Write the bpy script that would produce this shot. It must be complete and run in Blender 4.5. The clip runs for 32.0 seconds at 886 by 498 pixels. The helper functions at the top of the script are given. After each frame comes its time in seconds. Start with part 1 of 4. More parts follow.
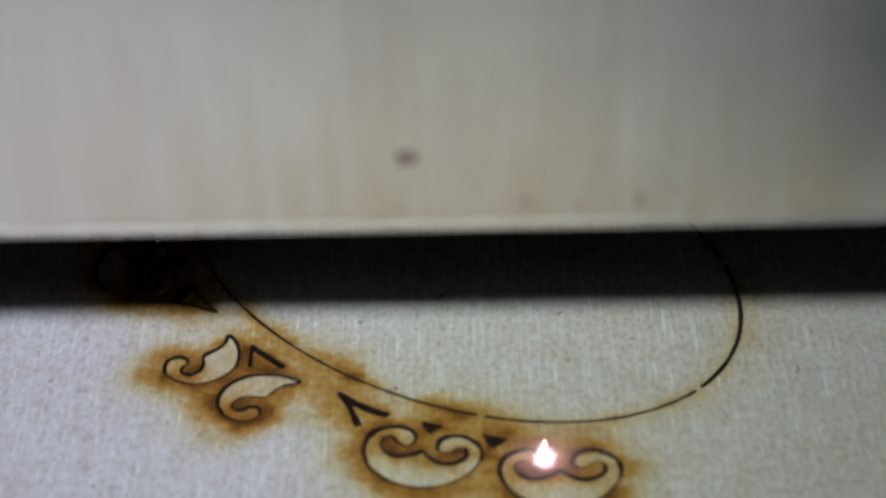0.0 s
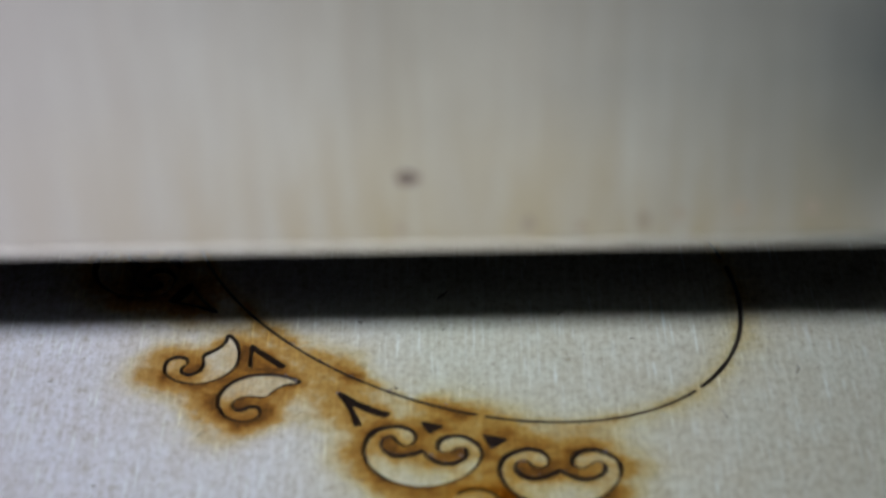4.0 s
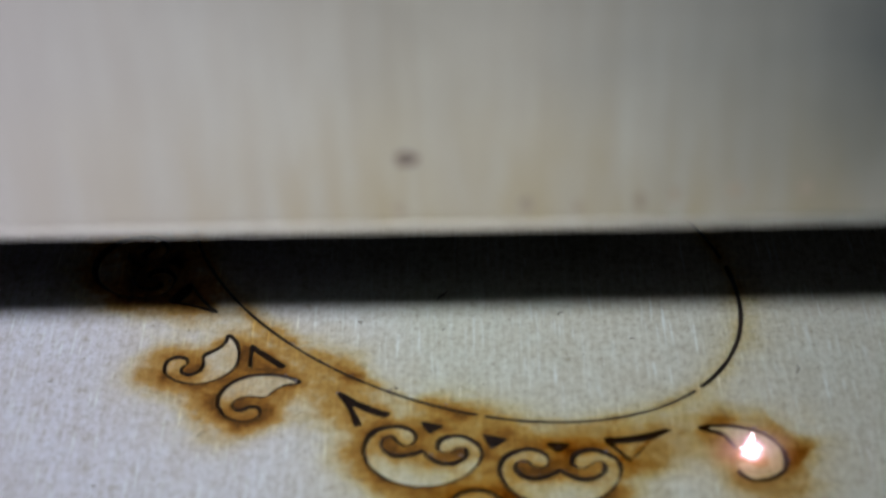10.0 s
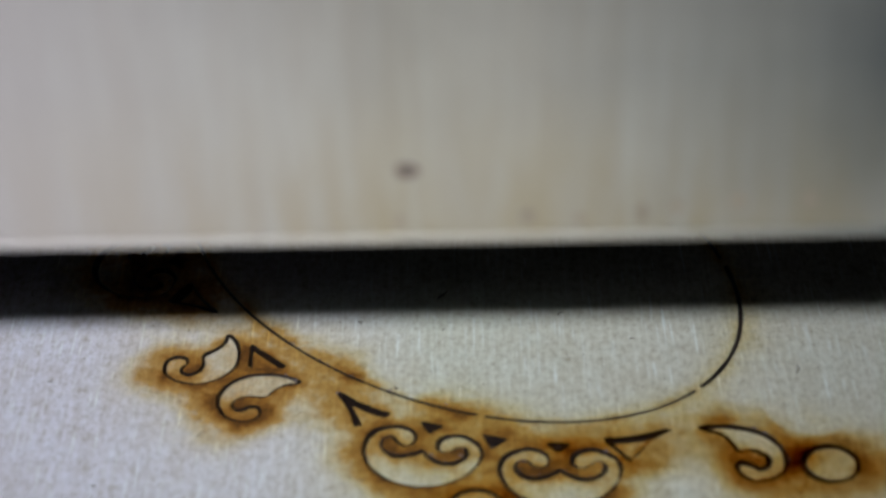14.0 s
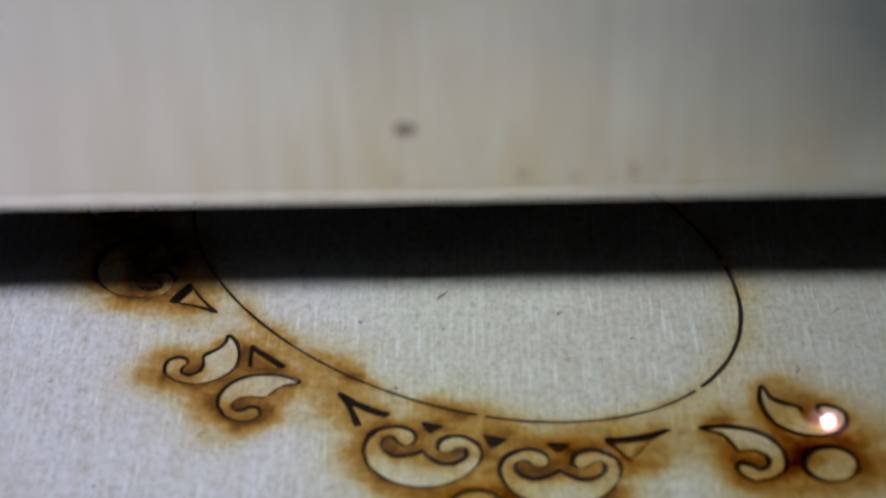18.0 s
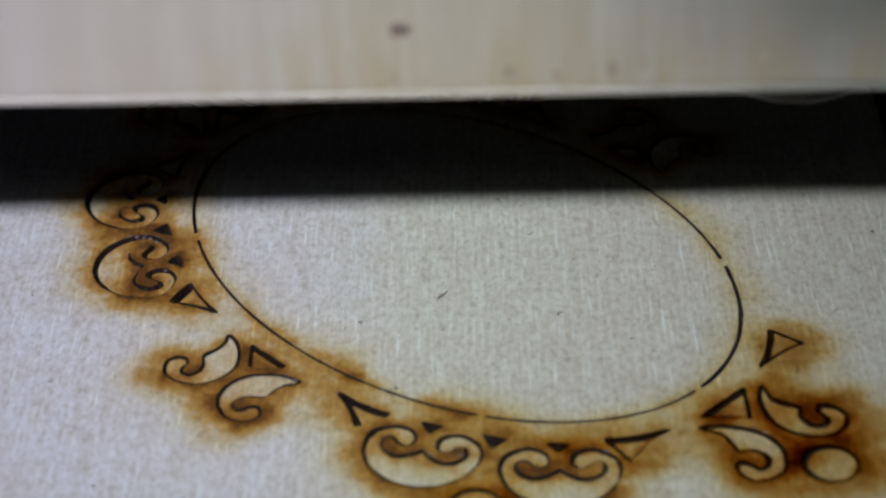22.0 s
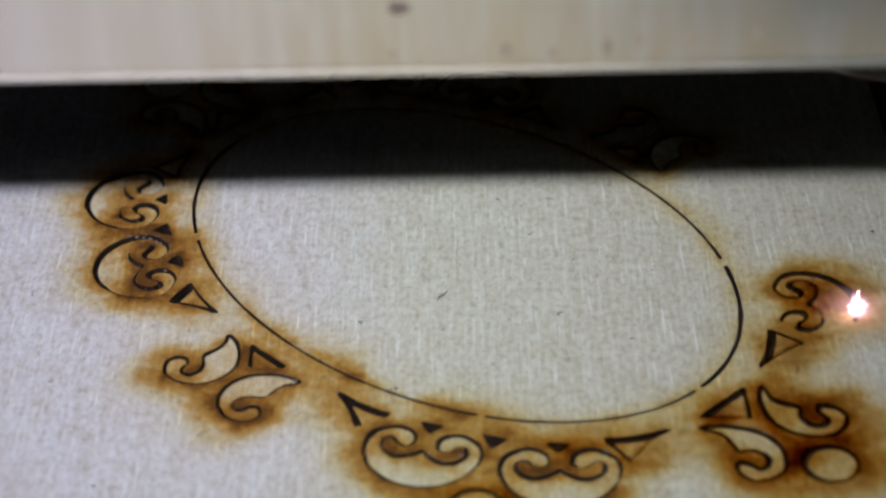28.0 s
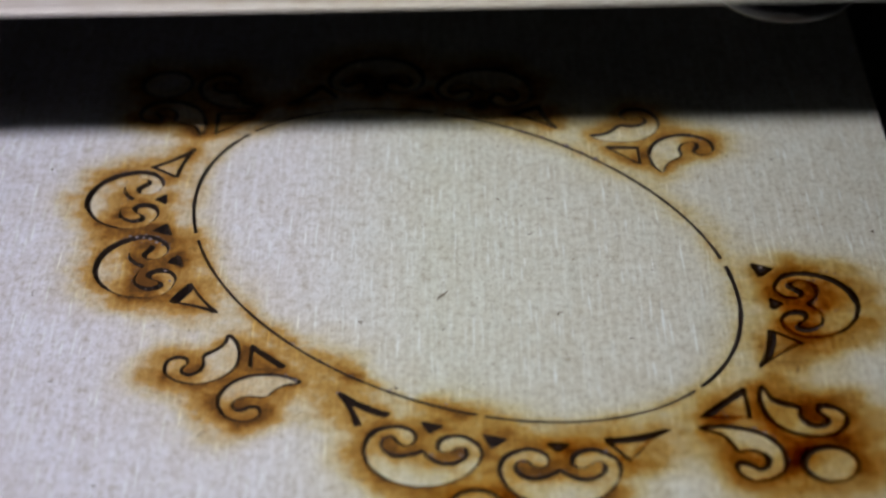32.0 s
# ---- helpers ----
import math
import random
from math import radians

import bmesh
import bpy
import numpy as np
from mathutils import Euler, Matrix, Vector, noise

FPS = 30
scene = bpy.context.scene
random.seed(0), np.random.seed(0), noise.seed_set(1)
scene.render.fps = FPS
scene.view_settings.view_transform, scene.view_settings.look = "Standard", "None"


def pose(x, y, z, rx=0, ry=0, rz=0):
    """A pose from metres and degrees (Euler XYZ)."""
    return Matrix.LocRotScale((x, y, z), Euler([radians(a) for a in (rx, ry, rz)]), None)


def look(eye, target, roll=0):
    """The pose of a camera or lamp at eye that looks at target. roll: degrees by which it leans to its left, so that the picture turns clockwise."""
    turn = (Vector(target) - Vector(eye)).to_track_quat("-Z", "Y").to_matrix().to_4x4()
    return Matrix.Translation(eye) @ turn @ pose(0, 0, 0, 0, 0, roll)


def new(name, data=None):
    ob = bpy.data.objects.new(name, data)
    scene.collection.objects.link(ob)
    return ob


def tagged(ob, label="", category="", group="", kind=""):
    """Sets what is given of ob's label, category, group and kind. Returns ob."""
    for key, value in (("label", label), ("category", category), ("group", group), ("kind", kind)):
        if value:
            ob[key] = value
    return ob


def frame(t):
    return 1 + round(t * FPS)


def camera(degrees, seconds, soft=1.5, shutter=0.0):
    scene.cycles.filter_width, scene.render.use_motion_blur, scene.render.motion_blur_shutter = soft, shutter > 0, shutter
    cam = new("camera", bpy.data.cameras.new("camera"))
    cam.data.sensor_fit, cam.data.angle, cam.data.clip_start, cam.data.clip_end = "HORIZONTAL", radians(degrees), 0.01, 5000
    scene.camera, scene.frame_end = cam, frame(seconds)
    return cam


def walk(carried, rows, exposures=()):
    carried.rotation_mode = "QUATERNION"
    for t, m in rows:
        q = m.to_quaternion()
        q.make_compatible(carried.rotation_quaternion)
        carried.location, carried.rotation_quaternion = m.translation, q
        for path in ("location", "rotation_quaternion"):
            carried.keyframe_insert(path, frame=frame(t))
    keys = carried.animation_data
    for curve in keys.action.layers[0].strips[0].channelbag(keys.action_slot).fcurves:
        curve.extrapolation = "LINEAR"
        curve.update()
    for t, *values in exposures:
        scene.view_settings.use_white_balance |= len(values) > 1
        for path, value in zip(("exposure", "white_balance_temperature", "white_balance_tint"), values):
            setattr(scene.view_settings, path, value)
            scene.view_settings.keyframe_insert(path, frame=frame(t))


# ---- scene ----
from mathutils.geometry import delaunay_2d_cdt

cam = camera(22.672, 32.0, soft=2.6)
EYE = Vector((0.0, 0.0, 0.125))
AHEAD = Vector((-0.0155, 0.8225, -0.5686))
STAND = look(EYE, EYE + AHEAD, -1.778)
walk(cam, [(0.0, STAND), (32.0, STAND)], [
    (0.0, 0.02, 6520, 9), (1.0, -0.02, 6520, 9), (2.0, 0.09, 6520, 9), (3.0, 0.15, 6520, 9), (6.0, 0.01, 6520, 9), (8.0, 0.1, 6520, 10), (10.0, 0.09, 6520, 10), (14.0, 0.09, 6520, 10),
    (17.0, 0.11, 6520, 11), (18.0, 0.11, 6520, 11), (19.0, 0.2, 6520, 11), (20.0, 0.04, 6520, 11), (21.0, 0.2, 6560, 12), (22.0, 0.08, 6560, 12), (23.0, 0.2, 6600, 12), (25.0, 0.22, 6680, 14), (29.0, 0.22, 6740, 14), (32.0, 0.27, 6780, 15)])
cam.data.dof.use_dof = True
cam.data.dof.focus_distance = 0.218
cam.data.dof.aperture_fstop = 27.0

# ---- light: a strip lamp under the lid, above and behind the camera, with an added weak fill row ----
world = bpy.data.worlds.new("world")
scene.world = world
world.use_nodes = True
world.node_tree.nodes["Background"].inputs["Color"].default_value = (0.55, 0.65, 0.8, 1)
world.node_tree.nodes["Background"].inputs["Strength"].default_value = 0.006
LAMP_AT, LIT = Vector((-0.06, -0.6706, 0.740)), Vector((-0.0265, 0.1455, 0.03))
# the weak second row is added only to soften the shadow's dark edge
for row, deep, down, energy, colour in (("bright", 0.038, 0.0, 0.0685, (0.865, 0.93, 1.0)), ("added_fill", 0.062, -0.05, 0.0019, (0.80, 0.93, 1.0))):
    strip = bpy.data.lights.new(row + "_lamp_row", "AREA")
    strip.shape, strip.size, strip.size_y = "RECTANGLE", 0.08, deep
    strip.spread = radians(12.0)
    strip.energy, strip.color = energy, colour
    lamp = new(row + "_lamp_row", strip)
    lamp.matrix_world = look(LAMP_AT, LIT) @ Matrix.Translation((0, down, 0))
scene.cycles.transparent_max_bounces = 32

MM = 0.001


# ---- materials ----
def material(name):
    m = bpy.data.materials.new(name)
    m.use_nodes = True
    nt = m.node_tree
    return m, nt, nt.nodes["Principled BSDF"]


def node(nt, kind, **values):
    n = nt.nodes.new(kind)
    for key, value in values.items():
        n.inputs[key].default_value = value
    return n


def ramp(nt, source, stops):
    r = nt.nodes.new("ShaderNodeValToRGB")
    while len(r.color_ramp.elements) < len(stops):
        r.color_ramp.elements.new(0.5)
    for e, (at, col) in zip(r.color_ramp.elements, stops):
        e.position, e.color = at, (*col, 1)
    nt.links.new(source, r.inputs["Fac"])
    return r.outputs["Color"]


def mix(nt, fac, a, b, blend="MIX"):
    n = nt.nodes.new("ShaderNodeMix")
    n.data_type, n.blend_type = "RGBA", blend
    for socket, value in ((n.inputs[0], fac), (n.inputs[6], a), (n.inputs[7], b)):
        if isinstance(value, bpy.types.NodeSocket):
            nt.links.new(value, socket)
        elif isinstance(value, tuple):
            socket.default_value = (*value, 1)
        else:
            socket.default_value = value
    return n.outputs[2]


def math_node(nt, op, a, b=0.0, clamp=False):
    n = nt.nodes.new("ShaderNodeMath")
    n.operation, n.use_clamp = op, clamp
    for socket, value in ((n.inputs[0], a), (n.inputs[1], b)):
        if isinstance(value, bpy.types.NodeSocket):
            nt.links.new(value, socket)
        else:
            socket.default_value = value
    return n.outputs[0]


def noise_at(nt, coords, size_mm, stretch=(1, 1, 1), detail=3.0, rough=0.6, turn=0.0):
    mp = nt.nodes.new("ShaderNodeMapping")
    mp.inputs["Scale"].default_value = [1000.0 / size_mm / s for s in stretch]
    mp.inputs["Rotation"].default_value = (0, 0, radians(turn))
    nt.links.new(coords, mp.inputs["Vector"])
    n = node(nt, "ShaderNodeTexNoise", Scale=1.0, Detail=detail, Roughness=rough)
    nt.links.new(mp.outputs["Vector"], n.inputs["Vector"])
    return n.outputs["Fac"]


TINTS = [(0.0, (1, 1, 1)), (0.14, (0.92, 0.82, 0.57)), (0.36, (0.71, 0.432, 0.125)), (0.68, (0.45, 0.205, 0.034)), (1.0, (0.20, 0.083, 0.017))]
FRESH_TINTS = [(0.0, (1, 1, 1)), (0.14, (0.91, 0.81, 0.585)), (0.36, (0.70, 0.45, 0.165)), (0.68, (0.46, 0.235, 0.06)), (1.0, (0.22, 0.10, 0.025))]


def uneven(nt, coords, amount):
    """Breaks an even spread of smoke into drifts, patches and grain."""
    drift = noise_at(nt, coords, 9.0, detail=3.0)
    patch = noise_at(nt, coords, 3.2, detail=5.0, rough=0.65)
    grain = noise_at(nt, coords, 0.5, (1, 1.6, 1), 4.0, 0.75)
    total = amount
    for source, gain, floor in ((drift, 3.4, -0.7), (patch, 2.6, -0.3), (grain, 1.0, 0.5)):
        shake = math_node(nt, "MULTIPLY_ADD", source, gain)
        shake.node.inputs[2].default_value = floor
        total = math_node(nt, "MULTIPLY", total, shake)
    return math_node(nt, "MULTIPLY", total, 1.0, True)


def scorch_colour(nt, coords, clean, amount):
    """Clean fibreboard turned by smoke and heat: straw, then amber, then umber."""
    a = uneven(nt, coords, amount)
    return mix(nt, 1.0, clean, ramp(nt, a, TINTS), "MULTIPLY"), a


def fibreboard(name, attribute):
    m, nt, bsdf = material(name)
    tc = nt.nodes.new("ShaderNodeTexCoord").outputs["Object"]
    cloud = noise_at(nt, tc, 5.0, (1, 1.5, 1), 5.0, 0.6)
    broad = noise_at(nt, tc, 38.0, (1, 1, 1), 2.0)
    grain = noise_at(nt, tc, 0.55, (1, 1.7, 1), 4.0, 0.7)
    strand = noise_at(nt, tc, 0.34, (1, 20, 1), 2.0, 0.55, 2.0)
    scratch = noise_at(nt, tc, 0.3, (1, 22, 1), 1.5, 0.5, -9.0)
    patch = noise_at(nt, tc, 2.1, (1, 1.6, 1), 4.0, 0.62, 15.0)
    speck = noise_at(nt, tc, 0.45, (1, 1.5, 1), 2.0, 0.5, -30.0)
    weave = noise_at(nt, tc, 0.5, (1, 22, 1), 3.0, 0.6, -1.0)
    cross = noise_at(nt, tc, 0.5, (10, 1, 1), 2.0, 0.6)
    fleck = noise_at(nt, tc, 1.1, (1, 1.6, 1), 3.0, 0.65, 20.0)
    base = ramp(nt, cloud, [(0.34, (0.53, 0.465, 0.37)), (0.5, (0.59, 0.575, 0.52)), (0.64, (0.61, 0.64, 0.615))])
    base = mix(nt, 0.42, base, ramp(nt, broad, [(0.35, (0.55, 0.48, 0.385)), (0.65, (0.645, 0.66, 0.66))]))
    across = nt.nodes.new("ShaderNodeSeparateXYZ")
    nt.links.new(tc, across.inputs[0])
    side = math_node(nt, "MULTIPLY_ADD", across.outputs["X"], 1000.0 / 60.0, True)
    side.node.inputs[2].default_value = 0.62
    base = mix(nt, 0.4, base, ramp(nt, patch, [(0.36, (0.44, 0.385, 0.285)), (0.5, (0.6, 0.58, 0.53)), (0.64, (0.705, 0.755, 0.75))]))
    base = mix(nt, 0.55, base, ramp(nt, grain, [(0.32, (0.29, 0.245, 0.18)), (0.5, (0.6, 0.575, 0.53)), (0.68, (0.80, 0.79, 0.77))]))
    base = mix(nt, 0.20, base, ramp(nt, weave, [(0.36, (0.42, 0.38, 0.31)), (0.5, (0.6, 0.58, 0.54)), (0.64, (0.80, 0.81, 0.82))]))
    # lens colour cast painted into the board: lilac grey to a greener straw
    base = mix(nt, 1.0, base, ramp(nt, side, [(0.0, (0.99, 0.975, 1.16)), (0.3, (0.995, 0.985, 1.085)), (0.55, (0.955, 0.99, 0.905)), (1.0, (0.975, 0.975, 0.90))]), "MULTIPLY")
    base = mix(nt, ramp(nt, strand, [(0.59, (0, 0, 0)), (0.74, (0.65, 0.65, 0.65))]), base, (0.84, 0.9, 0.91))
    base = mix(nt, ramp(nt, scratch, [(0.69, (0, 0, 0)), (0.76, (0.75, 0.75, 0.75))]), base, (0.9, 0.93, 0.92))
    base = mix(nt, ramp(nt, speck, [(0.68, (0, 0, 0)), (0.76, (0.7, 0.7, 0.7))]), base, (0.2, 0.15, 0.09))
    base = mix(nt, ramp(nt, cross, [(0.6, (0, 0, 0)), (0.76, (0.2, 0.2, 0.2))]), base, (0.82, 0.82, 0.80))
    base = mix(nt, ramp(nt, fleck, [(0.57, (0, 0, 0)), (0.74, (0.55, 0.55, 0.55))]), base, (0.30, 0.25, 0.17))
    at = nt.nodes.new("ShaderNodeAttribute")
    at.attribute_name = attribute
    col, amount = scorch_colour(nt, tc, base, at.outputs["Fac"])
    nt.links.new(col, bsdf.inputs["Base Color"])
    bsdf.inputs["Roughness"].default_value = 0.62
    bsdf.inputs["Specular IOR Level"].default_value = 0.3
    bump = node(nt, "ShaderNodeBump", Strength=0.35, Distance=0.00006)
    nt.links.new(mix(nt, 0.5, grain, strand), bump.inputs["Height"])
    nt.links.new(bump.outputs["Normal"], bsdf.inputs["Normal"])
    return m


def scorch_film(name):
    """The brown smoke deposit that settles beside a fresh cut: a thin uneven film."""
    m, nt, bsdf = material(name)
    tc = nt.nodes.new("ShaderNodeTexCoord").outputs["Object"]
    at = nt.nodes.new("ShaderNodeAttribute")
    at.attribute_name = "scorch"
    a = math_node(nt, "MULTIPLY", uneven(nt, tc, at.outputs["Fac"]), 0.64)
    # light passes the film twice, so each pass takes the root of the tint
    clear = nt.nodes.new("ShaderNodeBsdfTransparent")
    nt.links.new(ramp(nt, a, [(at_, tuple(math.sqrt(c) for c in col)) for at_, col in FRESH_TINTS]), clear.inputs["Color"])
    nt.links.new(clear.outputs[0], nt.nodes["Material Output"].inputs["Surface"])
    nt.nodes.remove(bsdf)
    return m


def charred(name):
    m, nt, bsdf = material(name)
    tc = nt.nodes.new("ShaderNodeTexCoord").outputs["Object"]
    n = noise_at(nt, tc, 0.6, detail=4.0)
    nt.links.new(ramp(nt, n, [(0.35, (0.007, 0.005, 0.005)), (0.6, (0.022, 0.013, 0.01)), (0.85, (0.07, 0.04, 0.027))]), bsdf.inputs["Base Color"])
    bsdf.inputs["Roughness"].default_value = 0.42
    bump = node(nt, "ShaderNodeBump", Strength=0.6, Distance=0.0001)
    nt.links.new(n, bump.inputs["Height"])
    nt.links.new(bump.outputs["Normal"], bsdf.inputs["Normal"])
    return m


def panel_wood(name, light=1.0, falloff_floor=0.22, brown=1.0):
    m, nt, bsdf = material(name)
    tc = nt.nodes.new("ShaderNodeTexCoord").outputs["Object"]
    wide = noise_at(nt, tc, 7.0, (1, 1, 5), 4.0)
    thin = noise_at(nt, tc, 1.2, (1, 1, 14), 3.0)
    cloud = noise_at(nt, tc, 16.0, (1.0, 1, 1.2), 3.0)
    drip = noise_at(nt, tc, 2.6, (1, 1, 6), 3.0)
    base = ramp(nt, wide, [(0.3, (0.332 * light, 0.293 * light, 0.229 * light)), (0.5, (0.356 * light, 0.327 * light, 0.270 * light)), (0.7, (0.374 * light, 0.354 * light, 0.306 * light))])
    base = mix(nt, 0.3, base, ramp(nt, thin, [(0.32, (0.27, 0.232, 0.185)), (0.5, (0.36, 0.33, 0.295)), (0.68, (0.445, 0.432, 0.40))]))
    base = mix(nt, ramp(nt, cloud, [(0.42, (0, 0, 0)), (0.7, (0.35, 0.35, 0.35))]), base, (0.30, 0.275, 0.23))
    # smoke has browned the wood above its lower edge
    height = nt.nodes.new("ShaderNodeSeparateXYZ")
    nt.links.new(tc, height.inputs[0])
    low = math_node(nt, "MULTIPLY_ADD", height.outputs["Z"], -1000.0 / 13.0, True)
    low.node.inputs[2].default_value = 1.0
    browned = math_node(nt, "MULTIPLY", low, ramp(nt, drip, [(0.36, (0.15 * brown,) * 3), (0.6, (brown,) * 3)]))
    base = mix(nt, browned, base, (0.345, 0.285, 0.185))
    # light falloff painted into the wood: darker towards the right end and upwards
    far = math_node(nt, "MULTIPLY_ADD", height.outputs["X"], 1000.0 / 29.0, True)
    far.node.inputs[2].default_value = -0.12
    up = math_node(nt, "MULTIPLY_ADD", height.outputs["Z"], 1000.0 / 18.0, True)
    up.node.inputs[2].default_value = falloff_floor
    painted_falloff = math_node(nt, "MULTIPLY", math_node(nt, "MULTIPLY", far, up), math_node(nt, "ADD", cloud, 0.7))
    base = mix(nt, painted_falloff, base, (0.095, 0.106, 0.098))
    # falloff towards the top is painted on as well, in uneven clouds
    top_falloff = math_node(nt, "MULTIPLY_ADD", height.outputs["Z"], 1000.0 / 16.0, True)
    top_falloff.node.inputs[2].default_value = -0.45
    base = mix(nt, math_node(nt, "MULTIPLY", top_falloff, math_node(nt, "MULTIPLY", cloud, 1.0)), base, (0.16, 0.148, 0.14))
    # lens colour cast painted on: rosy at the left end, fading to plain
    rosy_cast = math_node(nt, "MULTIPLY_ADD", height.outputs["X"], -1000.0 / 30.0, True)
    rosy_cast.node.inputs[2].default_value = -0.15
    base = mix(nt, math_node(nt, "MULTIPLY", rosy_cast, 0.7), base, (0.415, 0.365, 0.375))
    nt.links.new(base, bsdf.inputs["Base Color"])
    bsdf.inputs["Roughness"].default_value = 0.55
    return m


def plain(name, colour, rough=0.5, metal=0.0, spread=0.25, size=2.0):
    m, nt, bsdf = material(name)
    tc = nt.nodes.new("ShaderNodeTexCoord").outputs["Object"]
    n = noise_at(nt, tc, size, detail=4.0)
    lo, hi = tuple(c * (1 - spread) for c in colour), tuple(min(1, c * (1 + spread)) for c in colour)
    nt.links.new(ramp(nt, n, [(0.3, lo), (0.7, hi)]), bsdf.inputs["Base Color"])
    bsdf.inputs["Roughness"].default_value, bsdf.inputs["Metallic"].default_value = rough, metal
    return m


def glow(name, colour, strength):
    m, nt, bsdf = material(name)
    bsdf.inputs["Base Color"].default_value = (0, 0, 0, 1)
    bsdf.inputs["Emission Color"].default_value = (*colour, 1)
    bsdf.inputs["Emission Strength"].default_value = strength
    return m


def smoke_or_halo(name, colour, strength, thickness, even_alpha=None):
    """Thin and seen through: bluish smoke, and the spark's bloom painted as pink glow."""
    m, nt, bsdf = material(name)
    bsdf.inputs["Base Color"].default_value = (0, 0, 0, 1)
    bsdf.inputs["Roughness"].default_value = 1.0
    bsdf.inputs["Specular IOR Level"].default_value = 0.0
    bsdf.inputs["Emission Color"].default_value = (*colour, 1)
    bsdf.inputs["Emission Strength"].default_value = strength
    if even_alpha is not None:
        bsdf.inputs["Alpha"].default_value = even_alpha
        return m
    at = nt.nodes.new("ShaderNodeAttribute")
    at.attribute_name = "wisp"
    nt.links.new(math_node(nt, "MULTIPLY", at.outputs["Fac"], thickness), bsdf.inputs["Alpha"])
    return m


BOARD = fibreboard("pale_fibreboard", "scorch")
FILM = scorch_film("smoke_deposit")
CHAR = charred("charred_kerf")
# both carry the painted falloff, the edge more of it low down
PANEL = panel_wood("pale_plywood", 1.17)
LIP = panel_wood("lighter_plywood_edge", 1.22, 0.6, 0.35)
MARK = plain("dark_smudge", (0.16, 0.12, 0.10), 0.7)
LIP_MARK = plain("faint_smudge", (0.295, 0.245, 0.185), 0.7)
GUNMETAL = plain("gunmetal", (0.05, 0.05, 0.055), 0.4, 1.0, 0.2, 1.0)
DARK = plain("black_painted_metal", (0.012, 0.012, 0.013), 0.6, 0.0, 0.3, 8.0)
STEEL = plain("brushed_steel", (0.42, 0.43, 0.45), 0.28, 1.0, 0.15, 0.8)
WALLS = plain("grey_enclosure_paint", (0.62, 0.62, 0.63), 0.6, 0.0, 0.12, 40.0)
HOT = glow("white_hot_plasma", (1.0, 0.58, 0.70), 15.0)
FRINGE = [smoke_or_halo("bloom_fringe", (1.0, 0.62 - 0.02 * k, 0.70), 2.2 - 0.3 * k, 1.0, 0.34 - 0.075 * k) for k in range(4)]
FLAME = glow("pink_flame", (1.0, 0.66, 0.60), 4.0)
HALO = smoke_or_halo("painted_halo", (1.0, 0.64, 0.68), 1.0, 0.36)
SMOKE_GREY = smoke_or_halo("bluish_smoke", (0, 0, 0), 0.0, 0.062)
SMOKE_JET = smoke_or_halo("dense_bluish_smoke", (0, 0, 0), 0.0, 0.3)
for thin in (SMOKE_GREY, SMOKE_JET):
    thin.node_tree.nodes["Principled BSDF"].inputs["Base Color"].default_value = (0.38, 0.56, 0.98, 1)
SMOKE_JET.node_tree.nodes["Principled BSDF"].inputs["Base Color"].default_value = (0.75, 0.82, 0.98, 1)
FILL_COVER = glow("fill_row_cover", (0.93, 0.98, 1.0), 0.3)
DIODES = glow("lit_diode_cover", (0.97, 0.985, 1.0), 3.0)


def part(name, bm, mat, parent, label=""):
    """One mesh object out of a bmesh, under a thing or a part."""
    me = bpy.data.meshes.new(name)
    bm.to_mesh(me)
    bm.free()
    me.materials.append(mat)
    ob = new(name, me)
    ob.parent = parent
    return tagged(ob, label)


def box(x0, x1, y0, y1, z0, z1, bevel=0.0, segments=2):
    bm = bmesh.new()
    bmesh.ops.create_cube(bm, size=1.0)
    for vert in bm.verts:
        c = vert.co
        vert.co = ((x0 if c.x < 0 else x1) * MM, (y0 if c.y < 0 else y1) * MM, (z0 if c.z < 0 else z1) * MM)
    if bevel:
        bmesh.ops.bevel(bm, geom=bm.edges[:], offset=bevel * MM, segments=segments, affect="EDGES", profile=0.5)
    return bm


def turned(profile, sides=40):
    """A solid of revolution about z from (radius, height) pairs in mm."""
    bm = bmesh.new()
    rings = [[bm.verts.new((r * MM * math.cos(2 * math.pi * k / sides), r * MM * math.sin(2 * math.pi * k / sides), z * MM)) for k in range(sides)] for r, z in profile]
    for a, b in zip(rings, rings[1:]):
        for k in range(sides):
            bm.faces.new((a[k], a[(k + 1) % sides], b[(k + 1) % sides], b[k]))
    bm.faces.new(rings[0][::-1])
    bm.faces.new(rings[-1])
    bmesh.ops.recalc_face_normals(bm, faces=bm.faces[:])
    for face in bm.faces:
        face.smooth = len(face.verts) == 4
    return bm


# ---- the ornament: one quarter of an oval frame, mirrored on both axes (mm) ----
CENTRE, TURN = np.array((-2.06, 180.70)), radians(-46.3)
AXIS_U = np.array((math.cos(TURN), math.sin(TURN)))
AXIS_V = np.array((-math.sin(TURN), math.cos(TURN)))
RING_A, RING_B = 31.75, 21.75


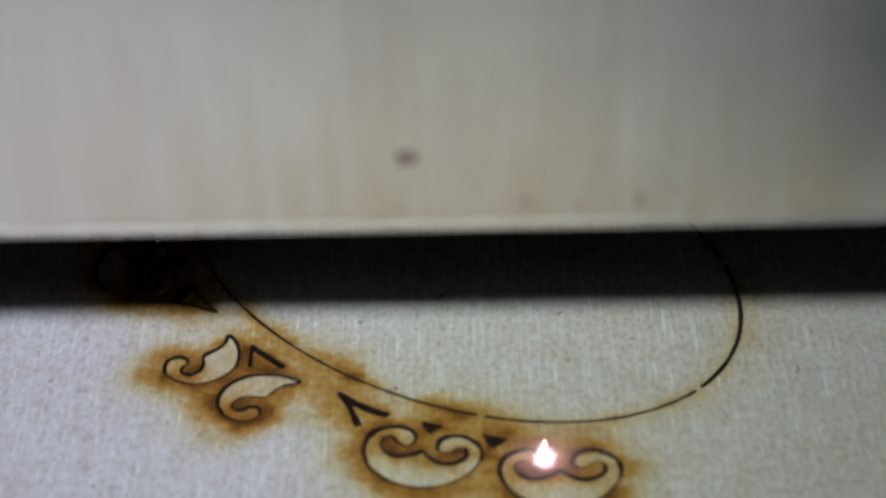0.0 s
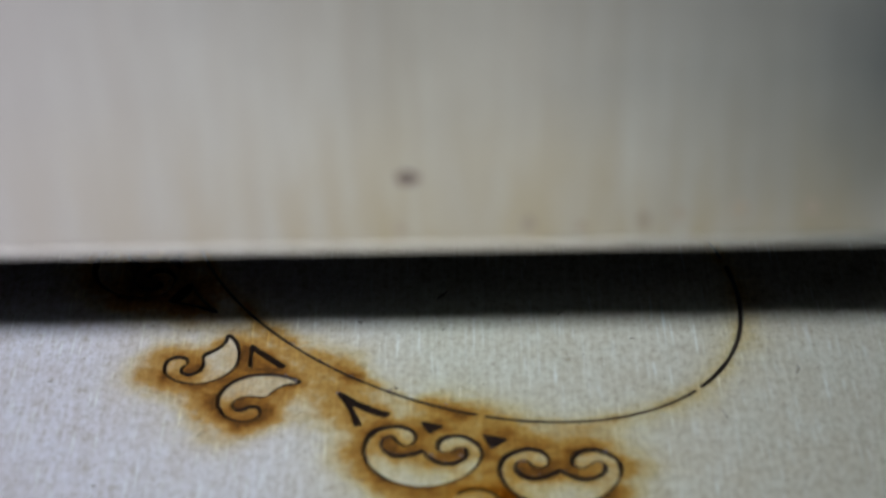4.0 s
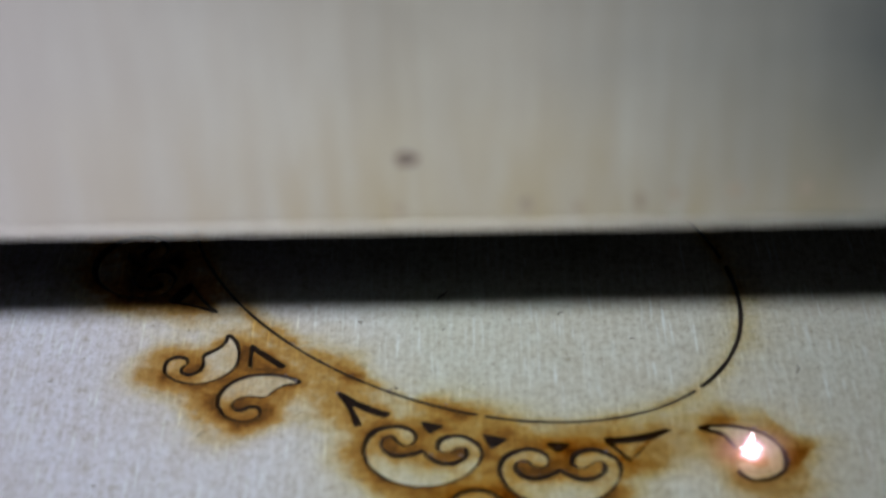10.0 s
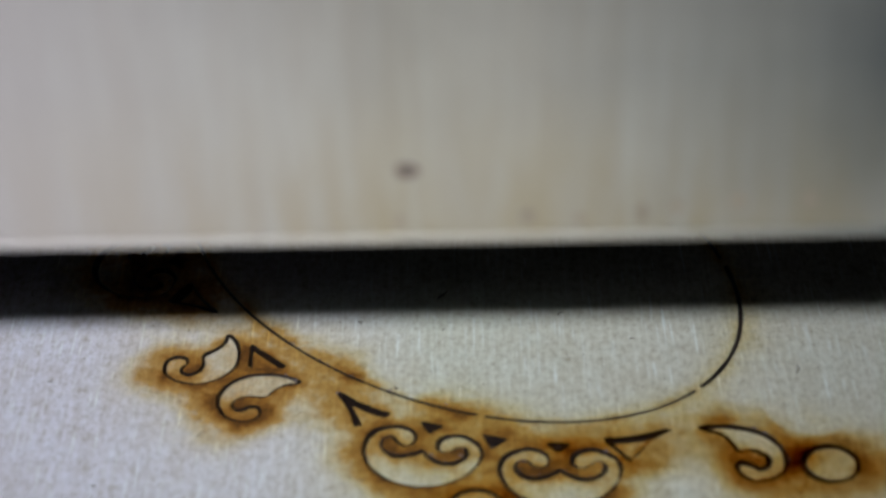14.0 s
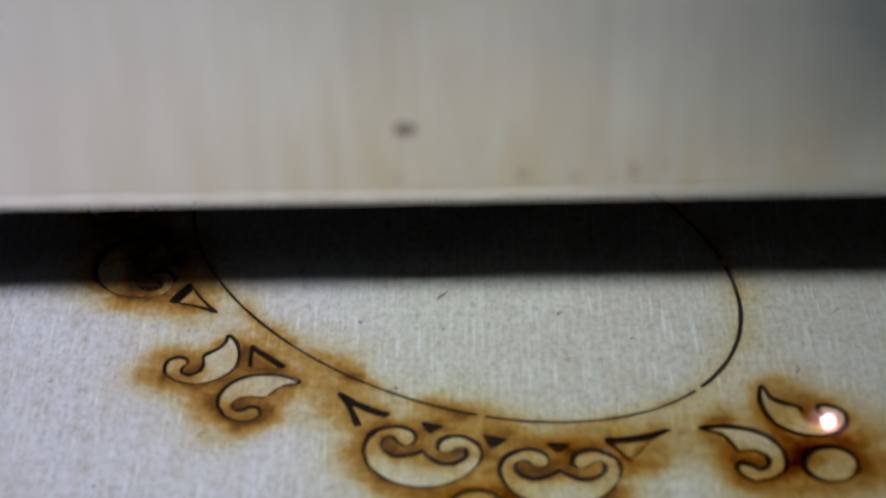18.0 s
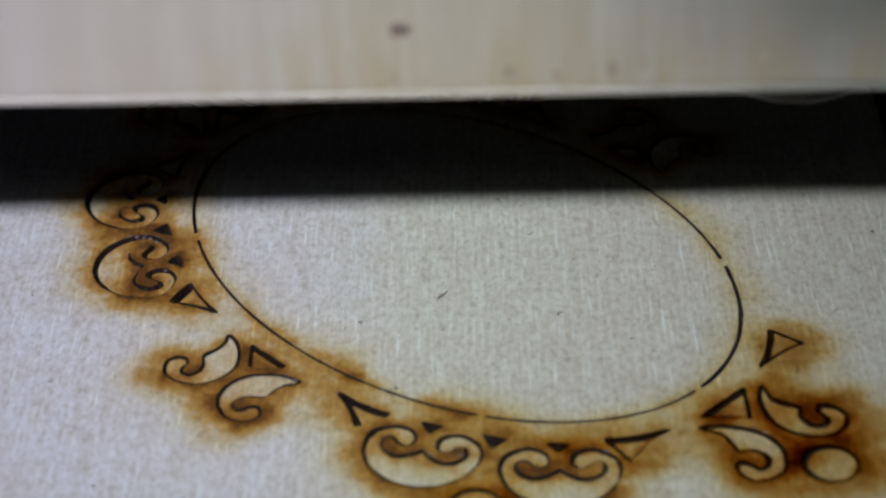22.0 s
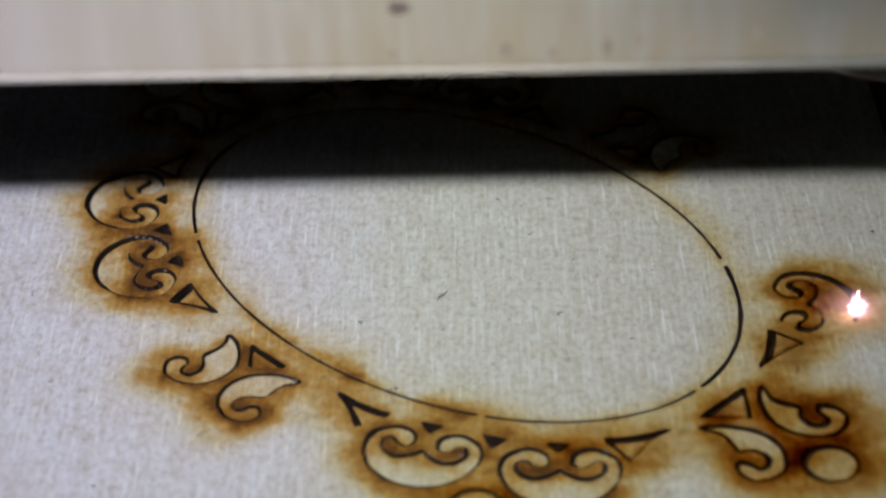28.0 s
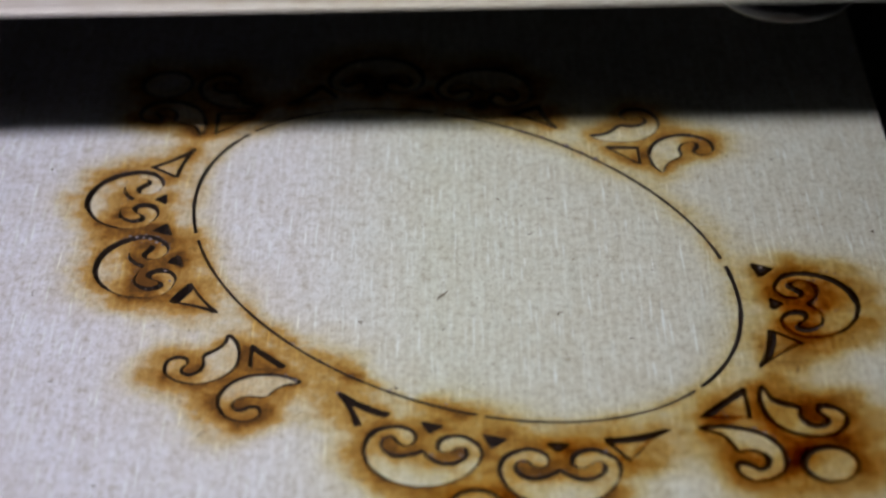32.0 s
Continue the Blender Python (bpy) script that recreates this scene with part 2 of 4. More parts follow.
def smooth_path(points, closed=False, step=0.24):
    """A rounded line through a few design points, sampled evenly."""
    pts = np.array(points, float)
    n = len(pts)
    span = n if closed else n - 1
    fine = []
    for k in range(span):
        if closed:
            p0, p1, p2, p3 = (pts[(k + j) % n] for j in (-1, 0, 1, 2))
        else:
            p1, p2 = pts[k], pts[k + 1]
            p0 = pts[k - 1] if k else 2 * p1 - p2
            p3 = pts[k + 2] if k + 2 < n else 2 * p2 - p1
        for s in np.linspace(0, 1, 16, endpoint=False):
            fine.append(0.5 * (2 * p1 + (p2 - p0) * s + (2 * p0 - 5 * p1 + 4 * p2 - p3) * s * s + (3 * p1 - p0 - 3 * p2 + p3) * s ** 3))
    fine.append(pts[0] if closed else pts[-1])
    return even(np.array(fine), step)


def even(line, step=0.24):
    d = np.r_[0, np.cumsum(np.linalg.norm(np.diff(line, axis=0), axis=1))]
    s = np.linspace(0, d[-1], max(2, int(round(d[-1] / step)) + 1))
    return np.c_[np.interp(s, d, line[:, 0]), np.interp(s, d, line[:, 1])]


SCROLL_BACK = [(0, 4.8), (1.96, 4.4), (3.67, 3.35), (4.84, 1.75), (5.26, -0.15), (4.75, -1.75), (3.1, -2.75), (1.75, -2.5), (1.08, -1.65), (1.15, -0.7), (1.6, -0.3), (2.1, -0.35)]
SCROLL_CUSP = [(0, 0), (0.79, 0.7), (2.0, 1.2), (3.1, 0.95), (3.85, 0.05), (3.85, -0.85), (3.4, -1.32), (2.9, -1.1), (2.5, -0.65), (2.1, -0.35)]
LEAF_MAJOR = [(35.5, 4.2), (36.8, 2.5), (38.5, 1.4), (40.3, 0.9), (42.1, 1.2), (43.6, 2.2), (44.45, 3.5), (44.4, 5.0), (43.6, 6.2), (42.5, 6.5), (41.4, 6.15),
              (41.0, 5.6), (41.3, 5.05), (42.0, 4.85), (42.8, 4.75), (43.0, 3.95), (42.4, 3.15), (41.3, 3.1), (40.5, 3.5), (39.95, 4.2), (38.6, 3.75), (37.3, 3.5)]
LEAF_MINOR = [(5.15, 24.9), (3.6, 25.2), (2.1, 26.2), (1.1, 27.4), (0.68, 28.8), (0.8, 30.2), (1.5, 31.6), (2.7, 32.5), (4.25, 32.85), (5.6, 32.3), (6.2, 31.3), (5.95, 30.4),
              (5.15, 30.0), (4.55, 30.45), (4.42, 31.15), (3.85, 31.6), (3.1, 31.3), (2.9, 30.5), (3.3, 29.5), (4.38, 28.6), (4.3, 27.0), (4.55, 25.9)]


def scroll(at, angle):
    """The two lines of a C-scroll with curled ends, in the quarter's own space."""
    q = np.array((math.cos(radians(angle)), math.sin(radians(angle))))
    p = np.array((q[1], -q[0]))
    lines = []
    for half in (SCROLL_BACK, SCROLL_CUSP):
        h = np.array(half)
        if half is SCROLL_BACK:
            line = smooth_path(np.r_[h[::-1] * (-1, 1), h[1:]])
        else:
            right = smooth_path(h)
            line = np.r_[right[::-1] * (-1, 1), right[1:]]
        lines.append(np.array(at) + np.outer(line[:, 0], p) + np.outer(line[:, 1], q))
    return lines


def bent_triangle(a, b, c, bend=0.0):
    """Three cut sides; the long ones may bow a little."""
    a, b, c = (np.array(x, float) for x in (a, b, c))
    line = []
    for s, e, k in ((c, a, bend), (a, b, bend), (b, c, 0.0)):
        n = np.array((-(e - s)[1], (e - s)[0]))
        for w in np.linspace(0, 1, 12, endpoint=False):
            line.append(s + (e - s) * w + n * k * 4 * w * (1 - w))
    line.append(line[0])
    return even(np.array(line), 0.22)


def disc(u, w, r):
    a = np.linspace(-math.pi / 2, 1.5 * math.pi, 90)
    return even(np.c_[u + r * np.cos(a), w + r * np.sin(a)])


BACK_1, CUSP_1 = scroll((20.2, 23.65), 59.5)
BACK_2, CUSP_2 = scroll((30.6, 17.0), 46.5)
SPIKE_1 = bent_triangle((8.9, 23.45), (14.4, 22.3), (13.45, 25.4), 0.05)
SPIKE_2 = bent_triangle((33.6, 6.5), (30.65, 11.25), (34.05, 11.8), -0.05)
CHIP_1 = bent_triangle((17.3, 21.0), (19.1, 20.1), (18.9, 21.5))
CHIP_MID = bent_triangle((22.5, 18.4), (24.4, 17.4), (24.4, 19.1))
CHIP_2 = bent_triangle((27.4, 15.2), (28.8, 14.1), (28.8, 15.4))
WEDGE_MAJOR = bent_triangle((37.7, 0.0), (34.6, 2.85), (34.6, -2.85))
WEDGE_MINOR = bent_triangle((0.0, 26.6), (2.4, 24.4), (-2.4, 24.4))
LEAF_A, LEAF_B = smooth_path(LEAF_MAJOR, True), smooth_path(LEAF_MINOR, True)


def placed(line, su, sv):
    """From the quarter to the board, on the side given by the two signs."""
    return CENTRE + np.outer(line[:, 0] * su, AXIS_U) + np.outer(line[:, 1] * sv, AXIS_V)


def ring_arc(a0, a1):
    a = np.radians(np.linspace(a0, a1, 120))
    return even(np.c_[RING_A * np.cos(a), RING_B * np.sin(a)], 0.3)


# old: cut before the clip begins. Each: line, width of the kerf, smoke left round it
OLD = []
corner = math.degrees(math.atan2(16.7 / RING_B, 20.35 / RING_A))
stops = [0, corner, 180 - corner, 180, 180 + corner, 360 - corner, 360]
for a0, a1 in zip(stops, stops[1:]):
    width = 0.44 if a0 == 0 else 0.42 if a0 == 180 else 0.3 if 180 < a0 < 270 else 0.33
    OLD.append((placed(ring_arc(a0 + (0.9 if a0 > 300 else 1.35), a1 - (0.9 if 300 < a1 < 360 else 1.35)), 1, 1), width, 0.4 if 180 < a0 < 270 else 0.17))
for su, sv in ((-1, -1), (1, -1), (-1, 1)):
    heavy = 0.76 if su == sv else 0.95
    OLD += [(placed(BACK_1, su, sv), 0.44 if su < 0 else 0.38, heavy), (placed(CUSP_1, su, sv), 0.36, heavy), (placed(SPIKE_1, su, sv), 0.55, 0.55), (placed(CHIP_1, su, sv), 0.3, 0.9), (placed(CHIP_MID, su, sv), 0.3, 0.9)]
    OLD += [(placed(BACK_2, su, sv), 0.44 if su < 0 else 0.38, heavy), (placed(CUSP_2, su, sv), 0.36, heavy)]
    if su < 0:
        OLD += [(placed(CHIP_2, su, sv), 0.3, 0.9), (placed(SPIKE_2, su, sv), 0.48, 0.4)]
        OLD += [(placed(LEAF_A, su, sv), 0.35, 0.85)]
for su, sv in ((-1, -1), (1, -1), (-1, 1), (1, 1)):
    OLD.append((placed(LEAF_B, su, sv), 0.35, 0.5 if sv > 0 else 0.62))
OLD += [(placed(WEDGE_MINOR, 1, -1), 0.36, 0.8), (placed(WEDGE_MINOR, 1, 1), 0.36, 0.6), (placed(WEDGE_MAJOR, -1, 1), 0.34, 0.5), (placed(disc(46.7, 0.0, 2.75), -1, 1), 0.38, 0.6)]


def started(line, closed_at):
    """A closed line, begun at its point nearest to closed_at."""
    k = int(np.argmin(np.linalg.norm(line[:-1] - np.array(closed_at), axis=1)))
    ring = np.r_[line[k:-1], line[:k]]
    return np.r_[ring, ring[:1]]


# fresh: cut while the clip runs. Each: line, width, smoke, first second, last second
leaf_low, leaf_up = placed(LEAF_A, 1, -1), placed(LEAF_A, 1, 1)
back_r, cusp_r = placed(BACK_2, 1, 1), placed(CUSP_2, 1, 1)
tail = int(len(back_r) * 0.88)
FRESH = [
    (started(placed(disc(28.9, 25.6, 2.3), 1, -1), (-2.0, 143.5)), 0.36, 0.35, 1.4, 4.4),
    (placed(CHIP_2, 1, -1), 0.4, 0.25, 4.5, 5.2),
    (started(placed(SPIKE_2, 1, -1), (13.2, 148.2)), 0.52, 0.5, 5.3, 6.35),
    (started(leaf_low, (22.0, 146.3))[::-1], 0.46, 0.75, 6.8, 11.3),
    (started(placed(disc(46.7, 0.0, 2.36), 1, 1), (27.8, 147.1)), 0.5, 0.9, 11.8, 13.9),
    (started(leaf_up, (28.6, 154.2)), 0.5, 0.8, 14.4, 18.5),
    (started(placed(WEDGE_MAJOR, 1, 1), (23.7, 153.7)), 0.46, 0.65, 18.95, 20.3),
    (started(placed(SPIKE_2, 1, 1), (27.4, 165.9)), 0.48, 0.6, 20.75, 21.9),
    (back_r[tail:], 0.42, 0.75, 22.35, 23.1),
    (cusp_r[::-1], 0.42, 0.4, 23.15, 25.7),
    (back_r[:tail + 1], 0.42, 0.75, 25.8, 29.15),
    (placed(CHIP_2, 1, 1), 0.4, 0.6, 29.5, 30.4),
    (placed(CHIP_MID, 1, 1), 0.45, 0.6, 30.7, 31.7),
]


def offsets(line, width):
    """The two rims of a kerf."""
    closed = np.allclose(line[0], line[-1])
    tangent = np.gradient(line, axis=0)
    if closed:
        tangent[0] = tangent[-1] = line[1] - line[-2]
    tangent /= np.maximum(np.linalg.norm(tangent, axis=1, keepdims=True), 1e-9)
    normal = np.c_[-tangent[:, 1], tangent[:, 0]]
    wobble = np.array([0.5 * width * (1 + 0.38 * noise.noise(Vector((p[0] * 0.55, p[1] * 0.55, 3.1)))) for p in line])[:, None]
    return line + normal * wobble, line - normal * wobble, closed


KERF_DEPTH, BOARD_THICK = 1.2, 3.0
BOARD_X, BOARD_Y = (-150.0, 43.6), (40.0, 330.0)


def smoke_at(points, cuts, wide=1.0, draught=(0.0, 0.0)):
    """How much smoke the cuts have laid down at each point, 0 to 1 and above."""
    total = np.zeros(len(points))
    for line, width, smoke in cuts:
        seg = even(line, 0.5)
        lo, hi = seg.min(0) - 9, seg.max(0) + 9
        near = np.where(((points > lo) & (points < hi)).all(axis=1))[0]
        if len(near):
            d = np.linalg.norm(points[near, None, :] - seg[None], axis=2)
            # the draught carries the wide part outwards from the ornament
            out = seg - CENTRE
            gone = seg + 0.6 * out / np.maximum(np.linalg.norm(out, axis=1, keepdims=True), 1e-6) + np.array(draught)
            w = np.linalg.norm(points[near, None, :] - gone[None], axis=2)
            total[near] += smoke * 0.5 * (0.25 * np.exp(-(d / 0.45) ** 2) + 0.25 * np.exp(-(d / 0.95) ** 2) + 0.1 * wide * np.exp(-(w / 2.1) ** 2) + 0.008 * wide * np.exp(-(w / 4.5) ** 2)).sum(axis=1)
    return 0.95 * (1 - np.exp(-1.35 * total))


def cut_sheet():
    """The sheet's top, triangulated round every kerf; True marks a face inside a kerf."""
    verts, edges = [], []
    cuts = [(c[0], c[1]) for c in OLD + FRESH]
    rim_points = []
    for line, width in cuts:
        a, b, closed = offsets(line, width)
        loops = [a[:-1], b[:-1]] if closed else [np.r_[a, b[::-1]]]
        for loop in loops:
            first = len(verts)
            verts += [Vector(p) for p in loop]
            n = len(loop)
            edges += [(first + k, first + (k + 1) % n) for k in range(n)]
            rim_points.append(loop)
    rims = np.concatenate(rim_points)
    grid = []
    rng = np.random.RandomState(4)
    step = 0.62
    for j, w in enumerate(np.arange(-44, 44, step * 0.87)):
        u = np.arange(-54, 54, step) + (step / 2 if j % 2 else 0)
        grid.append(np.c_[u, np.full(len(u), w)])
    grid = np.concatenate(grid)
    grid = grid + rng.uniform(-0.12, 0.12, grid.shape)
    grid = CENTRE + np.outer(grid[:, 0], AXIS_U) + np.outer(grid[:, 1], AXIS_V)
    keep = (grid[:, 0] < BOARD_X[1] - 0.3) & (grid[:, 1] > 132)
    grid = grid[keep]
    cell = {}
    for p in rims:
        cell.setdefault((int(p[0] // 1), int(p[1] // 1)), []).append(p)
    clear = []
    for p in grid:
        i, j = int(p[0] // 1), int(p[1] // 1)
        close = [r for a in (-1, 0, 1) for b in (-1, 0, 1) for r in cell.get((i + a, j + b), ())]
        if not close or min((r[0] - p[0]) ** 2 + (r[1] - p[1]) ** 2 for r in close) > 0.09:
            clear.append(p)
    verts += [Vector(p) for p in clear]
    first = len(verts)
    verts += [Vector(p) for p in ((BOARD_X[0], BOARD_Y[0]), (BOARD_X[1], BOARD_Y[0]), (BOARD_X[1], BOARD_Y[1]), (BOARD_X[0], BOARD_Y[1]))]
    edges += [(first, first + 1), (first + 1, first + 2), (first + 2, first + 3), (first + 3, first)]
    out = delaunay_2d_cdt(verts, edges, [], 0, 1e-6)
    vs = np.array([tuple(p) for p in out[0]])
    fs = np.array([tuple(f) for f in out[2]])
    mid = vs[fs].mean(axis=1)
    inside = np.zeros(len(fs), bool)
    owner, where = -np.ones(len(fs), int), np.zeros(len(fs))
    for rank, (line, width) in enumerate(cuts):
        lo, hi = line.min(0) - 1, line.max(0) + 1
        near = np.where(((mid > lo) & (mid < hi)).all(axis=1))[0]
        if len(near):
            a, b = line[:-1], line[1:]
            ab = b - a
            rel = mid[near, None, :] - a[None]
            s = np.clip((rel * ab).sum(2) / np.maximum((ab * ab).sum(1), 1e-12), 0, 1)
            reach = np.linalg.norm(rel - s[..., None] * ab, axis=2)
            d, along = reach.min(axis=1), reach.argmin(axis=1)
            hit = d < width / 2 * np.array([0.95 + 0.361 * noise.noise(Vector((p[0] * 0.55, p[1] * 0.55, 3.1))) for p in mid[near]])
            inside[near[hit]] = True
            if rank < len(OLD):
                owner[near[hit]] = -2
            else:
                free = hit & (owner[near] == -1)
                owner[near[free]] = rank - len(OLD)
                where[near[free]] = along[free] / max(1, len(line) - 1)
    return vs, fs, inside, owner, where


def islands(faces, count):
    """Groups of faces that hang together."""
    parent = np.arange(count)

    def root(k):
        while parent[k] != k:
            parent[k] = parent[parent[k]]
            k = parent[k]
        return k

    for a, b, c in faces:
        ra = root(a)
        parent[root(b)] = ra
        parent[root(c)] = ra
    return np.array([root(a) for a in faces[:, 0]])


def sheet_mesh(name, vs, faces, scorch, mat, parent, walls=KERF_DEPTH, label=""):
    """A piece of the sheet with its charred cut sides."""
    used = np.unique(faces)
    index = -np.ones(len(vs), int)
    index[used] = np.arange(len(used))
    f = index[faces]
    top = np.c_[vs[used] * MM, np.zeros(len(used))]
    v_all, f_all = [tuple(p) for p in top], [tuple(x) for x in f.tolist()]
    n_top = len(f_all)
    if walls:
        count = {}
        for tri in f_all:
            for a, b in zip(tri, tri[1:] + tri[:1]):
                count[(a, b)] = count.get((a, b), 0) + 1
        rim = [(a, b) for (a, b) in count if (b, a) not in count]
        low = {}
        for a, b in rim:
            for k in (a, b):
                if k not in low:
                    low[k] = len(v_all)
                    x, y, _ = v_all[k]
                    v_all.append((x, y, -walls * MM))
            f_all.append((b, a, low[a], low[b]))
    me = bpy.data.meshes.new(name)
    me.from_pydata(v_all, [], f_all)
    at = me.attributes.new("scorch", "FLOAT", "POINT")
    values = np.zeros(len(v_all), np.float32)
    values[:len(used)] = scorch[used]
    at.data.foreach_set("value", values)
    me.materials.append(mat)
    me.materials.append(CHAR)
    which = np.zeros(len(f_all), np.int32)
    which[n_top:] = 1
    me.polygons.foreach_set("material_index", which)
    me.update()
    ob = new(name, me)
    ob.parent = parent
    return tagged(ob, label)


board = new("fibreboard_sheet")
tagged(board, "pale grey-beige fibreboard sheet with scorched laser-cut scroll ornament", "board")
part("core", box(BOARD_X[0], BOARD_X[1], BOARD_Y[0], BOARD_Y[1], -BOARD_THICK, -KERF_DEPTH), CHAR, board, "charred floor of the cuts")
VS, FS, IN_KERF, OWNER, ALONG = cut_sheet()
LEFT = FS[~IN_KERF]
GROUP = islands(LEFT, len(VS))
AREA = np.abs(np.cross(VS[LEFT[:, 1]] - VS[LEFT[:, 0]], VS[LEFT[:, 2]] - VS[LEFT[:, 0]])) / 2
SMOKE = smoke_at(VS, OLD + [(placed(LEAF_B[int(len(LEAF_B) * 0.36):int(len(LEAF_B) * 0.7)], su, -1), 0.3, 0.75) for su in (-1, 1)]
                 + [(placed(ring_arc(270, 284), 1, 1), 0.3, 0.8), (placed(ring_arc(298, 308), 1, 1), 0.3, 0.5)])
HEART = smoke_at(VS, [(placed(c, su, sv), 0.3, 0.8) for c in (CUSP_1, CUSP_2) for su, sv in ((-1, -1), (1, -1), (-1, 1))]
                 + [(placed(c[part_], su, sv), 0.3, 0.45) for c in (BACK_1, BACK_2) for part_ in (slice(0, 50), slice(-50, None)) for su, sv in ((-1, -1), (1, -1), (-1, 1))], 0.3)
BODY = smoke_at(VS, [(placed(c, -1, -1), 0.3, 0.6) for c in (CUSP_1, CUSP_2)], 1.6, (-1.5, -0.3))
CURL = smoke_at(VS, [(placed(c[int(len(c) * 0.38):int(len(c) * 0.74)], su, sv), 0.3, 0.9) for c in (LEAF_A, LEAF_B) for su, sv in ((-1, -1), (1, -1), (-1, 1), (1, 1))], 0.35)
shield = np.ones(len(VS))
pieces, loose, sunk = [], [], {}
# how far some of the small pieces have slid in their openings
SETTLED = [(placed(SPIKE_2, 1, 1), (0.44, 0.2, -0.25)), (placed(WEDGE_MAJOR, 1, 1), (0.04, -0.22, -0.2)), (placed(SPIKE_1, 1, -1), (0.28, -0.12, -0.4)),
           (placed(SPIKE_2, 1, -1), (0.2, -0.06, -0.3)), (placed(SPIKE_1, -1, -1), (0.42, -0.04, -0.25)), (placed(SPIKE_2, -1, -1), (0.03, 0.0, -0.05)),
           (placed(WEDGE_MINOR, 1, -1), (0.02, -0.17, -0.25)), (placed(disc(46.7, 0.0, 2.36), 1, 1), (0.23, -0.02, -0.15))]
for g in np.unique(GROUP):
    own = GROUP == g
    area = AREA[own].sum()
    if area > 0.15:
        pieces.append((area, g))
pieces.sort(reverse=True)
for rank, (area, g) in enumerate(pieces):
    own = LEFT[GROUP == g]
    if rank == 0:
        sheet_mesh("frame", VS, own, SMOKE, BOARD, board)
    else:
        centre = VS[np.unique(own)].mean(axis=0)
        near_old = min(np.linalg.norm(c[0] - centre, axis=1).min() for c in OLD)
        near_new = [np.linalg.norm(c[0] - centre, axis=1).min() for c in FRESH]
        if area < 2.6 and near_old < min(near_new):
            continue
        fresh = min(near_new) < near_old
        shield[np.unique(own)] = 0.66 if area > 25 else 0.9 if area < 12 else 0.36
        name = "scroll_insert" if area > 25 else "leaf_insert" if area > 12 else "chip_insert"
        ob = sheet_mesh(name, VS, own, SMOKE if fresh else (0.06 * SMOKE + 0.7 * HEART + 0.42 * BODY) if area > 25 else 0.7 * SMOKE if area < 12 else 0.27 * SMOKE + 0.6 * CURL, BOARD, board)
        slip = 0.8 if area < 2.6 else 0.2 if area < 12 and centre[1] < 156 and centre[0] < 20 else 0.04 if centre[0] < -20 else 0.06
        lean = 0.6 if slip == 0.2 and centre[0] > 5 else -0.3
        spot = [move for line, move in SETTLED if np.linalg.norm(line.mean(axis=0) - centre) < 1.2]
        if area > 25 and abs(centre[0]) > 20:
            spot = [(0.13 if centre[0] < 0 else -0.13, -0.03, -0.25)]
        slide = Vector(spot[0]) * MM if spot else Vector((slip, lean * slip - (0.03 if area > 12 else 0.0), -2.2 * slip)) * MM
        if min(near_new) < near_old:
            loose.append((ob, FRESH[int(np.argmin(near_new))][4], slide, g))
        else:
            ob.location = slide
            sunk[g] = slide

# uncut strips over the cuts to come, one short length each; they burn away one after another
plugs, films = [], []
for rank, (line, width, smoke, t0, t1) in enumerate(FRESH):
    own = np.where(OWNER == rank)[0]
    count = max(2, int(round((len(line) - 1) * 0.24 / 1.2)))
    for k in range(count):
        faces = FS[own[(ALONG[own] * count).astype(int).clip(0, count - 1) == k]]
        if len(faces):
            ob = sheet_mesh("uncut_strip", VS, faces, SMOKE, BOARD, board, 0.25)
            plugs.append((ob, t0 + (t1 - t0) * (k + 0.5) / count))

# (a film also covers the strips that are still uncut)
FILMED = np.r_[LEFT, FS[OWNER >= 0]]
FILM_GROUP = np.r_[GROUP, np.full((OWNER >= 0).sum(), pieces[0][1])]
# smoke deposits beside the fresh cuts: a film settles round each stretch as it is made
layer = 0
for line, width, smoke, t0, t1 in FRESH:
    n = len(line) - 1
    count = max(1, int(round((t1 - t0) / 1.2)))
    for k in range(count):
        piece = line[k * n // count:(k + 1) * n // count + 1]
        amount = np.maximum(smoke_at(VS, [(piece, width, smoke)], 3.7, (0.7, 0.1)) - 0.012, 0) * shield
        touched = (amount[FILMED] > 0.002).any(axis=1)
        for g in np.unique(FILM_GROUP[touched]):
            own = FILMED[touched & (FILM_GROUP == g)]
            ob = sheet_mesh("smoke_deposit", VS, own, amount, FILM, board, 0.0, "brown smoke deposit beside a fresh cut")
            films.append((ob, t0 + (t1 - t0) * (k + 0.75) / count, g, 0.012 + 0.002 * layer))
        layer += 1


# ---- the machine round it ----
def structure(name, bm, mat, label):
    ob = part(name, bm, mat, None, label)
    return tagged(ob, kind="structure")


structure("floor", box(-500, 500, -800, 700, -42, -32), WALLS, "grey tray under the cutting bed")
structure("wall_back", box(-500, 500, 690, 700, -32, 900), WALLS, "grey back wall of the enclosure")
structure("wall_front", box(-500, 500, -800, -790, -32, 900), WALLS, "grey front wall of the enclosure")
structure("wall_left", box(-500, -490, -790, 690, -32, 900), WALLS, "grey side wall of the enclosure")
structure("wall_right", box(490, 500, -790, 690, -32, 900), WALLS, "grey side wall of the enclosure")
structure("ceiling", box(-500, 500, -800, 700, 900, 910), WALLS, "grey lid of the enclosure")

bed = new("cutting_bed")
tagged(bed, "black slatted metal bed under the fibreboard sheet", "machine bed")
for k in range(17):
    x = -180 + 26 * k
    part("slat", box(x, x + 2.4, 20, 350, -32, -3, 0.4), DARK, bed)
for y in (16, 350):
    part("rail", box(-200, 262, y, y + 6, -32, -3, 0.6), DARK, bed)

fixture = new("diode_strip")
